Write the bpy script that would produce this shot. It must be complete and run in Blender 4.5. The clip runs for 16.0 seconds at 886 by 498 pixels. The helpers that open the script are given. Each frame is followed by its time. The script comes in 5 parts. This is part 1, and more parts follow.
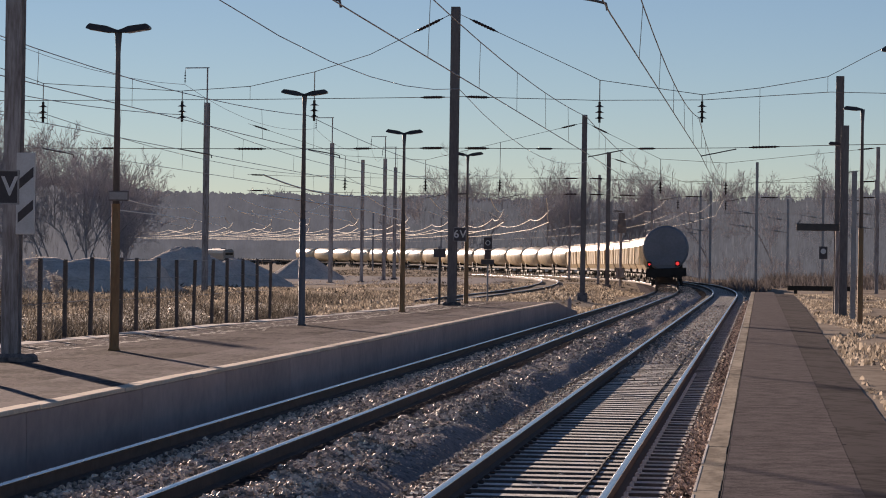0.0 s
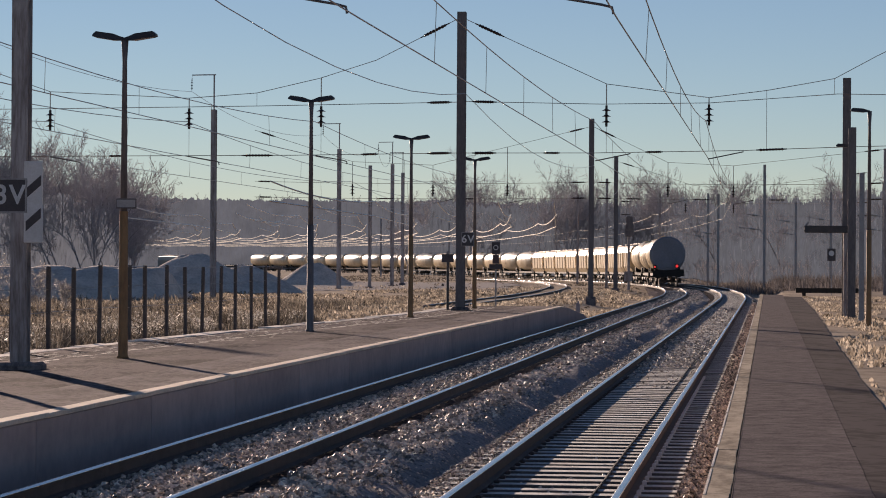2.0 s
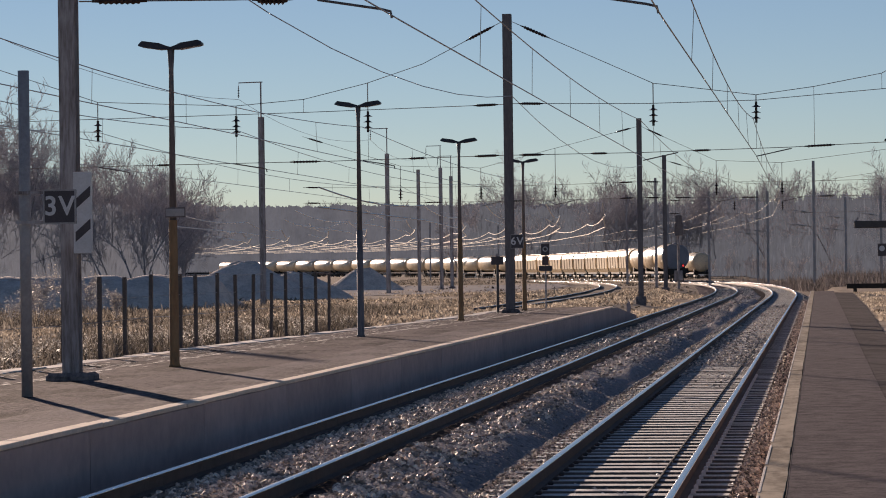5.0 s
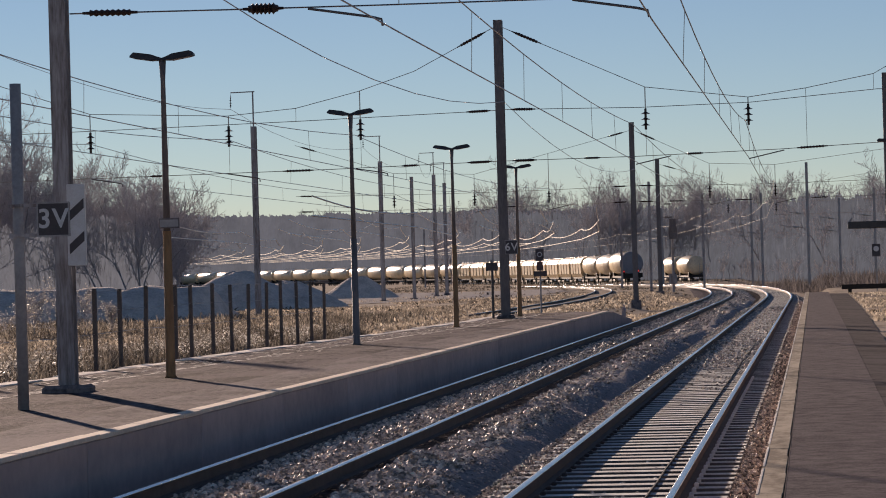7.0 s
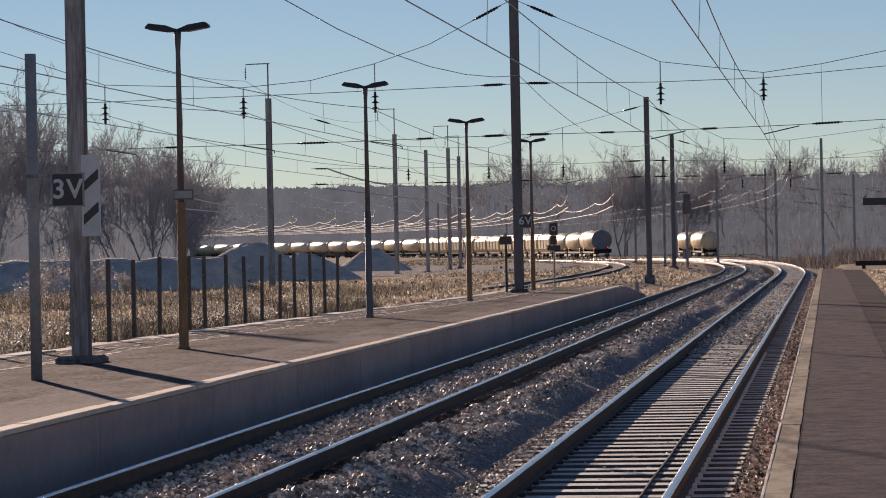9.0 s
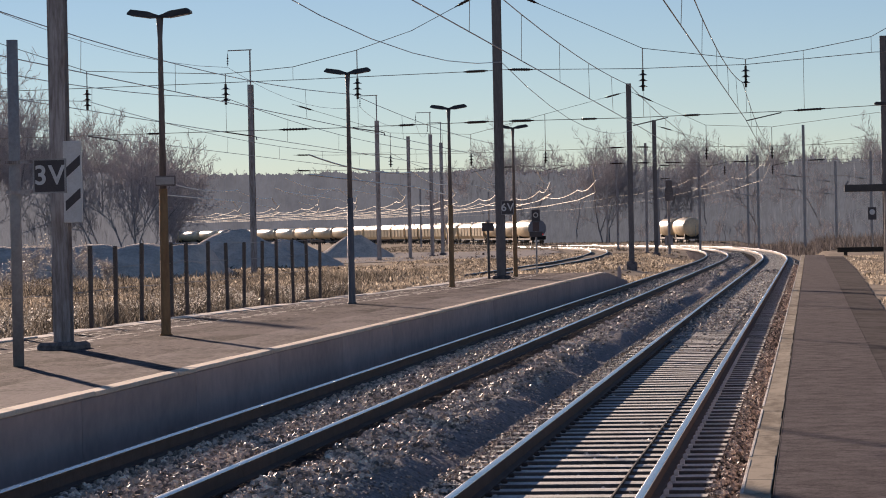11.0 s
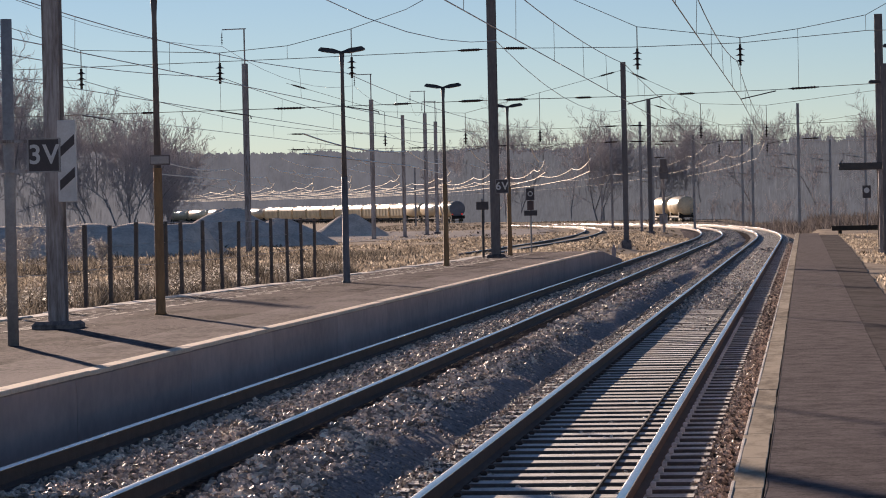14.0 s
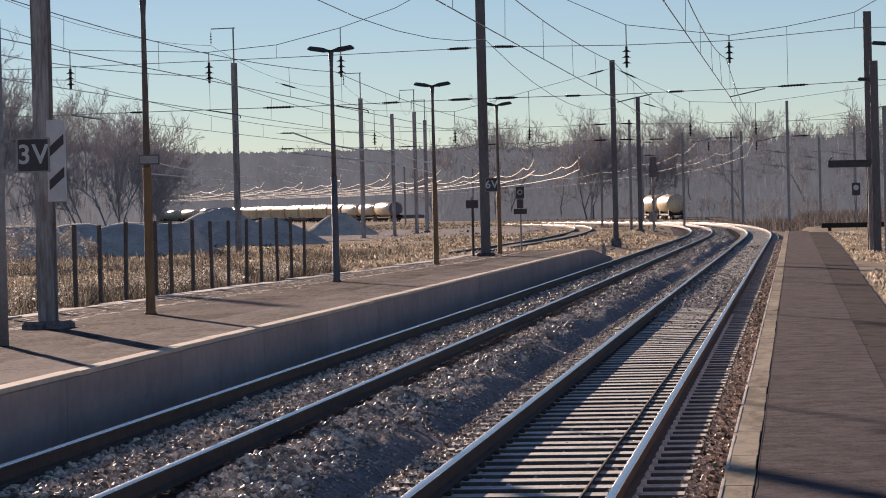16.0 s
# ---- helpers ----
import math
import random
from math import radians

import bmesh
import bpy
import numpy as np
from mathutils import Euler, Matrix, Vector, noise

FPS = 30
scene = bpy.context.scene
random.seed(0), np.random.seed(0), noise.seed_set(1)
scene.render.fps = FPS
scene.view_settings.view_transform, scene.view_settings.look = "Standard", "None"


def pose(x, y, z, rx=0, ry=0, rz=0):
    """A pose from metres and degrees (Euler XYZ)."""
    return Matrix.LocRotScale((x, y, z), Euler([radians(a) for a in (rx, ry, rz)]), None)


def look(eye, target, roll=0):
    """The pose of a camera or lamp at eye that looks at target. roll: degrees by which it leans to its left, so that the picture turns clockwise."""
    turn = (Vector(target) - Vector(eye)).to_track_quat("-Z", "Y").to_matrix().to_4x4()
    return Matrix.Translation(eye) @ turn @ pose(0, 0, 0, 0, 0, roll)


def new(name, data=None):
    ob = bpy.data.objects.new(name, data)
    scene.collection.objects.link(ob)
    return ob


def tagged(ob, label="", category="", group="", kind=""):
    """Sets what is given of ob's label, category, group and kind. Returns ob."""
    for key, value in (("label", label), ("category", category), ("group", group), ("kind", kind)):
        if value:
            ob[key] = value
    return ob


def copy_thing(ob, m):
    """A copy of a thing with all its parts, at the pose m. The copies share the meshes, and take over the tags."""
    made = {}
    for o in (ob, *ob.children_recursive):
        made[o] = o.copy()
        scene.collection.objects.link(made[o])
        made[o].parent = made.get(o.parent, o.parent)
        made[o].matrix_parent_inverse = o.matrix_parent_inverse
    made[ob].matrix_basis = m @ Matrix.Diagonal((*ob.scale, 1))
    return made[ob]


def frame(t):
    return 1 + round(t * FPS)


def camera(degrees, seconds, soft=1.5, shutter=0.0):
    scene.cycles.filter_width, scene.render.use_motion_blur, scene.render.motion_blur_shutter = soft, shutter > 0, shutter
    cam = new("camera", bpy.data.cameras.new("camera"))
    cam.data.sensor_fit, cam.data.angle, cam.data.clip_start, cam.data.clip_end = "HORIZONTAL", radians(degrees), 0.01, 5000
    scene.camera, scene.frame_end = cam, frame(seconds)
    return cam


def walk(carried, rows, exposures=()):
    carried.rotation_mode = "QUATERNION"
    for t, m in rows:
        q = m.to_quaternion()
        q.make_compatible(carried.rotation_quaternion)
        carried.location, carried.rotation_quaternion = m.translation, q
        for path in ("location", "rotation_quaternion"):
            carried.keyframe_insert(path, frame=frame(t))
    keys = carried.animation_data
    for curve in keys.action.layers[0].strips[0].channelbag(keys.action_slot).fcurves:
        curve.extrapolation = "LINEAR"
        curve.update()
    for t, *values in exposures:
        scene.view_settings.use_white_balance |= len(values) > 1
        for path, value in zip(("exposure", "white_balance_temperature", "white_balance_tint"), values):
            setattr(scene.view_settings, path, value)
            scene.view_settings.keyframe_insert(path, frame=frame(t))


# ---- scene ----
# The eye stands on the right-hand platform at (0, 0, EYE_Z); +Y runs along the straight track, z = 0 is the top of the rails.
cam = camera(18.186, 16.0, soft=1.0)
EYE_Z = 2.087
TURNS = [(0, 6.542, 0.160, -0.815), (0.5, 6.546, 0.119, -0.923), (1, 6.523, 0.055, -0.799), (1.5, 6.573, 0.149, -0.619), (2, 6.708, 0.263, -0.363),
         (2.5, 6.968, 0.310, -0.274), (3, 7.107, 0.242, -0.203), (3.5, 7.284, 0.170, -0.067), (4, 7.485, 0.161, 0.196), (4.5, 7.667, 0.243, 0.475),
         (7, 7.609, 0.469, 1.610), (7.5, 7.684, 0.422, 1.691), (8, 7.755, 0.269, 1.594), (8.5, 7.850, 0.068, 1.489), (9, 7.907, -0.076, 1.176),
         (11.5, 7.501, -0.546, 1.208), (12, 7.478, -0.794, 1.241), (12.5, 7.421, -0.926, 1.171), (13, 7.418, -0.873, 1.181), (13.5, 7.463, -0.826, 1.258),
         (14, 7.443, -0.804, 1.225), (14.5, 7.414, -0.862, 1.288), (15, 7.320, -0.898, 1.341), (15.5, 7.262, -0.850, 1.397), (16, 7.233, -0.837, 1.407)]


def aim(yaw, pitch, roll):
    eye = Vector((0, 0, EYE_Z))
    y, p = radians(yaw), radians(pitch)
    return look(eye, eye + Vector((-math.sin(y) * math.cos(p), math.cos(y) * math.cos(p), math.sin(p))), -roll)


walk(cam, [(t, aim(*a)) for t, *a in TURNS], [(0, 0.34, 8000, 25), (4.5, 0.34, 8000, 25), (9, 0.40, 8000, 25), (11.5, 0.60, 8000, 24), (16, 0.58, 8000, 24)])

# ---- light: low winter sun ahead and to the left ----
SUN_AZ, SUN_EL = 25.5, 11.2      # degrees left of +Y, and above the horizon
world = bpy.data.worlds.new("world")
scene.world = world
world.use_nodes = True
wn = world.node_tree
wn.nodes.clear()
sky = wn.nodes.new("ShaderNodeTexSky")
sky.sky_type, sky.sun_disc = "NISHITA", False
sky.sun_elevation, sky.sun_rotation = radians(SUN_EL), radians(-SUN_AZ)
sky.altitude, sky.air_density, sky.dust_density, sky.ozone_density = 300, 0.8, 0.0, 4.0
back = wn.nodes.new("ShaderNodeBackground")
back.inputs[1].default_value = 0.067
wout = wn.nodes.new("ShaderNodeOutputWorld")
wn.links.new(sky.outputs[0], back.inputs[0])
wn.links.new(back.outputs[0], wout.inputs[0])

sun_data = bpy.data.lights.new("sun", "SUN")
sun_data.energy, sun_data.angle, sun_data.color = 5.0, radians(0.6), (1.0, 0.91, 0.81)
sun = new("sun", sun_data)
sa, se = radians(SUN_AZ), radians(SUN_EL)
sun.matrix_world = look((-40, 90, 60), (-40 + math.sin(sa) * math.cos(se), 90 - math.cos(sa) * math.cos(se), 60 - math.sin(se)))


# ---- materials ----
def mat(name, color, rough=0.7, metal=0.0, second=None, scale=3.0, fine=40.0, amount=0.5, bump=0.15, dist=0.01, per=0.0, spec=0.3, along=1.0, up=1.0):
    """Two colours mixed by coarse and fine noise in metres, with relief; per: how far single pieces differ in brightness; along, up: below 1, worn lengthwise or streaked downwards."""
    m = bpy.data.materials.new(name)
    m.use_nodes = True
    nt = m.node_tree
    p = nt.nodes["Principled BSDF"]
    tc = nt.nodes.new("ShaderNodeNewGeometry")
    n1, n2 = nt.nodes.new("ShaderNodeTexNoise"), nt.nodes.new("ShaderNodeTexNoise")
    worn = nt.nodes.new("ShaderNodeVectorMath")
    worn.operation = "MULTIPLY"
    worn.inputs[1].default_value = (1, along, up)
    nt.links.new(tc.outputs["Position"], worn.inputs[0])
    for n, s in ((n1, scale), (n2, fine)):
        nt.links.new(worn.outputs[0], n.inputs["Vector"])
        n.inputs["Scale"].default_value, n.inputs["Detail"].default_value, n.inputs["Roughness"].default_value = s, 5, 0.65
    mixf = nt.nodes.new("ShaderNodeMath")
    mixf.operation = "MULTIPLY_ADD"
    nt.links.new(n2.outputs[0], mixf.inputs[0])
    mixf.inputs[1].default_value = 0.6
    half = nt.nodes.new("ShaderNodeMath")
    half.operation = "MULTIPLY"
    half.inputs[1].default_value = 0.7
    nt.links.new(n1.outputs[0], half.inputs[0])
    nt.links.new(half.outputs[0], mixf.inputs[2])
    ramp = nt.nodes.new("ShaderNodeMapRange")
    ramp.inputs["From Min"].default_value, ramp.inputs["From Max"].default_value = 0.65 - 0.28 * amount - 0.05, 0.65 + 0.28 * amount
    nt.links.new(mixf.outputs[0], ramp.inputs["Value"])
    mix = nt.nodes.new("ShaderNodeMix")
    mix.data_type = "RGBA"
    c2 = second or tuple(c * 0.6 for c in color)
    mix.inputs[6].default_value, mix.inputs[7].default_value = (*c2, 1), (*color, 1)
    nt.links.new(ramp.outputs[0], mix.inputs[0])
    col = mix.outputs[2]
    if per:
        info = nt.nodes.new("ShaderNodeObjectInfo")
        isl = nt.nodes.new("ShaderNodeNewGeometry")
        add = nt.nodes.new("ShaderNodeMath")
        add.operation = "ADD"
        nt.links.new(info.outputs["Random"], add.inputs[0])
        nt.links.new(isl.outputs["Random Per Island"], add.inputs[1])
        fr = nt.nodes.new("ShaderNodeMath")
        fr.operation = "FRACT"
        nt.links.new(add.outputs[0], fr.inputs[0])
        mr = nt.nodes.new("ShaderNodeMapRange")
        mr.inputs["To Min"].default_value, mr.inputs["To Max"].default_value = 1 - per, 1 + per
        nt.links.new(fr.outputs[0], mr.inputs["Value"])
        hsv = nt.nodes.new("ShaderNodeHueSaturation")
        nt.links.new(mr.outputs[0], hsv.inputs["Value"])
        nt.links.new(col, hsv.inputs["Color"])
        col = hsv.outputs[0]
    nt.links.new(col, p.inputs["Base Color"])
    p.inputs["Roughness"].default_value, p.inputs["Metallic"].default_value = rough, metal
    p.inputs["Specular IOR Level"].default_value = spec
    if bump:
        b = nt.nodes.new("ShaderNodeBump")
        b.inputs["Strength"].default_value, b.inputs["Distance"].default_value = bump, dist
        nt.links.new(mixf.outputs[0], b.inputs["Height"])
        nt.links.new(b.outputs[0], p.inputs["Normal"])
    return m


def thin(m, share=0.5):
    """Lets light through thin blades and twigs."""
    nt = m.node_tree
    p, out = nt.nodes["Principled BSDF"], nt.nodes["Material Output"]
    tr, mx = nt.nodes.new("ShaderNodeBsdfTranslucent"), nt.nodes.new("ShaderNodeMixShader")
    nt.links.new(p.inputs["Base Color"].links[0].from_socket, tr.inputs["Color"])
    mx.inputs[0].default_value = share
    nt.links.new(p.outputs[0], mx.inputs[1])
    nt.links.new(tr.outputs[0], mx.inputs[2])
    nt.links.new(mx.outputs[0], out.inputs["Surface"])
    return m


def glow(name, color, strength):
    m = bpy.data.materials.new(name)
    m.use_nodes = True
    p = m.node_tree.nodes["Principled BSDF"]
    p.inputs["Base Color"].default_value = (*color, 1)
    p.inputs["Emission Color"].default_value, p.inputs["Emission Strength"].default_value = (*color, 1), strength
    return m


M = {}
M["ground"] = mat("dry_ground", (0.44, 0.365, 0.29), 0.95, second=(0.22, 0.18, 0.145), scale=0.22, fine=2.2, amount=0.25, bump=0.6, dist=0.05, spec=0.01)
M["asphalt"] = mat("worn_brown_asphalt", (0.185, 0.152, 0.15), 0.95, second=(0.045, 0.037, 0.039), scale=0.9, fine=9.0, amount=0.08, bump=1.0, dist=0.06, spec=0.012, along=0.5)
M["asphalt_grey"] = mat("worn_grey_asphalt", (0.182, 0.156, 0.161), 0.95, second=(0.072, 0.062, 0.066), scale=4.0, fine=36.0, amount=0.4, bump=0.7, dist=0.02, spec=0.012)
M["asphalt_pale"] = mat("pale_worn_asphalt", (0.26, 0.22, 0.213), 0.95, second=(0.10, 0.083, 0.083), scale=1.2, fine=12.0, amount=0.2, bump=0.8, dist=0.03, spec=0.012, along=0.4)
M["asphalt_dark"] = mat("dark_asphalt", (0.105, 0.09, 0.094), 0.95, second=(0.05, 0.043, 0.046), scale=0.5, fine=4, amount=0.2, bump=0.4, dist=0.01, spec=0.01)
M["coping"] = mat("pale_concrete_coping", (0.92, 0.79, 0.66), 0.9, second=(0.70, 0.58, 0.47), scale=1.2, fine=14, amount=0.5, per=0.08, bump=0.03, spec=0.05)
M["coping_worn"] = mat("sandy_worn_coping", (0.50, 0.425, 0.33), 0.9, second=(0.24, 0.20, 0.155), scale=1.1, fine=10, amount=0.3, per=0.06, spec=0.02, along=0.3)
M["grit"] = mat("pale_grit", (0.80, 0.75, 0.69), 0.9, second=(0.50, 0.45, 0.40), scale=2, fine=12, amount=0.4, per=0.2, spec=0.05)
M["wallc"] = mat("stained_concrete", (0.60, 0.475, 0.45), 0.9, second=(0.42, 0.335, 0.32), scale=0.5, fine=4, amount=0.7, per=0.08, spec=0.03)
M["ballast"] = mat("ballast_bed", (0.24, 0.22, 0.225), 0.95, second=(0.07, 0.063, 0.066), scale=7, fine=24, amount=0.3, bump=1.0, dist=0.12, spec=0.0)
M["bed_dark"] = mat("dark_ballast_bed", (0.11, 0.101, 0.10), 0.95, second=(0.03, 0.027, 0.028), scale=7, fine=24, amount=0.3, bump=1.0, dist=0.12, spec=0.0)
M["ballast_frost"] = mat("frosted_fine_ballast", (0.60, 0.56, 0.55), 0.95, second=(0.27, 0.25, 0.25), scale=9, fine=38, amount=0.35, bump=1.0, dist=0.08, spec=0.02)
M["stone"] = mat("ballast_stone", (0.84, 0.71, 0.59), 0.55, second=(0.27, 0.225, 0.195), scale=6, fine=30, per=0.75, spec=0.4)
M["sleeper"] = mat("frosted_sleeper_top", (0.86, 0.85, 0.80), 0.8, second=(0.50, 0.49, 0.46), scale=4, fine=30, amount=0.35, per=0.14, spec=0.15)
M["sleeper_side"] = mat("dark_sleeper_side", (0.19, 0.175, 0.165), 0.9, second=(0.11, 0.10, 0.095), scale=4, fine=30, spec=0.05)
M["rail_side"] = mat("rusty_rail_side", (0.10, 0.075, 0.068), 0.75, second=(0.06, 0.045, 0.04), scale=4, fine=30)
M["rail_head"] = mat("polished_rail_head", (0.62, 0.63, 0.65), 0.26, 1.0, second=(0.48, 0.48, 0.50), scale=3, fine=60, bump=0.02)
# white stands in for sunlight on the outer right clips
M["clip"] = mat("painted_sunlit_clip", (0.88, 0.88, 0.88), 0.45, 0.0, second=(0.65, 0.65, 0.66), scale=6, fine=40)
M["steel_dark"] = mat("dark_weathered_steel", (0.21, 0.19, 0.19), 0.6, 0.1, second=(0.12, 0.105, 0.105), scale=2.5, fine=20, up=0.2)
M["steel"] = mat("streaked_galvanised_steel", (0.46, 0.43, 0.43), 0.6, 0.1, second=(0.17, 0.135, 0.125), scale=5.0, fine=26, amount=0.4, up=0.12)
M["steel_grey"] = mat("grey_painted_steel", (0.42, 0.41, 0.41), 0.6, 0.1, second=(0.28, 0.27, 0.27), scale=1.5, fine=20)
M["rust"] = mat("rust_brown_paint", (0.44, 0.235, 0.11), 0.75, 0.0, second=(0.25, 0.13, 0.065), scale=4, fine=22, up=0.25)
M["lamp"] = mat("dark_lamp_housing", (0.08, 0.08, 0.085), 0.45, 0.2, scale=3, fine=30)
M["wire"] = mat("copper_wire", (0.50, 0.46, 0.42), 0.38, 1.0, scale=3, fine=30, bump=0)
M["insul"] = mat("brown_insulator", (0.06, 0.035, 0.03), 0.25, scale=6, fine=30)
M["insul_w"] = mat("glass_insulator", (0.45, 0.45, 0.42), 0.15, scale=6, fine=30)
M["sign_dark"] = mat("dark_sign_enamel", (0.10, 0.085, 0.09), 0.5, second=(0.07, 0.06, 0.064), scale=3, fine=30, bump=0.03)
M["sign_white"] = mat("white_sign_enamel", (0.74, 0.74, 0.74), 0.5, second=(0.6, 0.59, 0.57), scale=3, fine=30, bump=0.03)
M["sign_red"] = mat("faded_maroon_enamel", (0.13, 0.085, 0.085), 0.5, scale=3, fine=30, bump=0.03)
M["wood_dark"] = mat("tarred_timber", (0.05, 0.04, 0.033), 0.85, scale=3, fine=25)
M["fence"] = mat("dark_fence_post", (0.15, 0.125, 0.115), 0.85, scale=3, fine=25)
M["grass"] = thin(mat("dead_grass", (0.54, 0.47, 0.385), 0.9, second=(0.20, 0.165, 0.13), scale=0.35, fine=2.2, amount=0.3, per=0.55, bump=0, spec=0.05), 0.5)
M["weed"] = thin(mat("dead_weeds", (0.27, 0.24, 0.20), 0.9, second=(0.07, 0.06, 0.052), scale=0.5, fine=4, amount=0.25, per=0.7, bump=0, spec=0.05), 0.4)
M["frost"] = thin(mat("frosty_leaves", (0.70, 0.67, 0.62), 0.45, second=(0.32, 0.29, 0.25), scale=2, fine=9, amount=0.4, per=0.5, bump=0, spec=0.5), 0.4)
M["gravel"] = mat("gravel_heap", (0.76, 0.69, 0.63), 0.95, second=(0.50, 0.45, 0.41), scale=0.9, fine=6, amount=0.35, bump=1.0, dist=0.15, spec=0.03)
M["pale"] = mat("pale_gravel", (0.64, 0.595, 0.55), 0.95, second=(0.42, 0.385, 0.36), scale=0.4, fine=4, bump=0.3, dist=0.03, spec=0.0)
M["bark"] = mat("grey_bark", (0.34, 0.33, 0.335), 0.95, second=(0.22, 0.212, 0.215), scale=1, fine=12, bump=0)
M["twig"] = thin(mat("bare_winter_twigs", (0.54, 0.53, 0.56), 0.95, second=(0.40, 0.39, 0.41), scale=0.08, fine=1, per=0.15, bump=0, spec=0.05), 0.55)
M["scrub"] = thin(mat("dark_scrub", (0.24, 0.215, 0.205), 0.95, second=(0.10, 0.09, 0.088), scale=0.3, fine=3, amount=0.3, per=0.6, bump=0, spec=0.03), 0.25)
# distance haze painted as a faint blue-grey glow of the surface itself
M["hill"] = glow("haze_glow_hill", (0.084, 0.098, 0.120), 0.95)
M["wood_haze"] = glow("haze_glow_wood", (0.078, 0.092, 0.112), 0.95)
M["thicket_haze"] = glow("haze_glow_thicket", (0.104, 0.117, 0.139), 0.95)
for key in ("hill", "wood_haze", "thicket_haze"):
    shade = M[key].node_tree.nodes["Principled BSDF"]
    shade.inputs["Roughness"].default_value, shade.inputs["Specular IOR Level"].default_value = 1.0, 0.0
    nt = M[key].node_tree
    # noise breaks the painted haze up lighter and darker, like tree crowns
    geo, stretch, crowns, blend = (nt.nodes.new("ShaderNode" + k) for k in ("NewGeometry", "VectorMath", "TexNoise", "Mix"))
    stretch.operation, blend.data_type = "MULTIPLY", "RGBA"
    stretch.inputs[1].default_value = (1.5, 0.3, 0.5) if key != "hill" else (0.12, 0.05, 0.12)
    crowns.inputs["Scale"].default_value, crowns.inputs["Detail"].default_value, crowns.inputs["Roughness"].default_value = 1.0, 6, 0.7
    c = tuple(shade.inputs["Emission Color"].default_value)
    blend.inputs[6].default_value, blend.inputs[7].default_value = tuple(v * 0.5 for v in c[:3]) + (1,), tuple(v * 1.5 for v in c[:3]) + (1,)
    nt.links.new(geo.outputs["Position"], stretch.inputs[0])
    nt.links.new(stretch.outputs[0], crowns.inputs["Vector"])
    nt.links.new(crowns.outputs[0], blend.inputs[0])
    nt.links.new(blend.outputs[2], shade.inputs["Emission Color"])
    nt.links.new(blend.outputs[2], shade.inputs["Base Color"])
# sun glint of the far wires put into a pale base colour
M["wire_glint"] = mat("painted_glint_wire", (0.86, 0.80, 0.70), 0.42, 0.6, second=(0.7, 0.64, 0.56), scale=3, fine=30, bump=0)
M["tank"] = mat("cream_tank_paint", (0.82, 0.66, 0.44), 0.30, 0.0, second=(0.58, 0.44, 0.28), scale=0.5, fine=5, amount=0.35, bump=0.02, per=0.16, spec=0.55)
M["tank_end"] = mat("grey_tank_end", (0.22, 0.245, 0.285), 0.5, second=(0.16, 0.18, 0.21), scale=0.8, fine=8, bump=0.03)
M["hopper"] = mat("beige_wagon_paint", (0.80, 0.63, 0.40), 0.42, 0.0, second=(0.56, 0.42, 0.25), scale=0.5, fine=5, amount=0.35, bump=0.03, per=0.2)
M["chassis"] = mat("black_chassis", (0.035, 0.032, 0.03), 0.7, 0.2, scale=2, fine=20)
M["wheel"] = mat("wheel_steel", (0.13, 0.11, 0.10), 0.5, 0.6, scale=3, fine=20)
M["loco"] = mat("locomotive_paint", (0.34, 0.33, 0.30), 0.35, 0.1, second=(0.28, 0.27, 0.25), scale=1, fine=9)
M["glass"] = mat("dark_glass", (0.02, 0.022, 0.025), 0.08, scale=1, fine=5, bump=0)
M["tail"] = glow("tail_lamp_red", (1.0, 0.06, 0.06), 0.55)


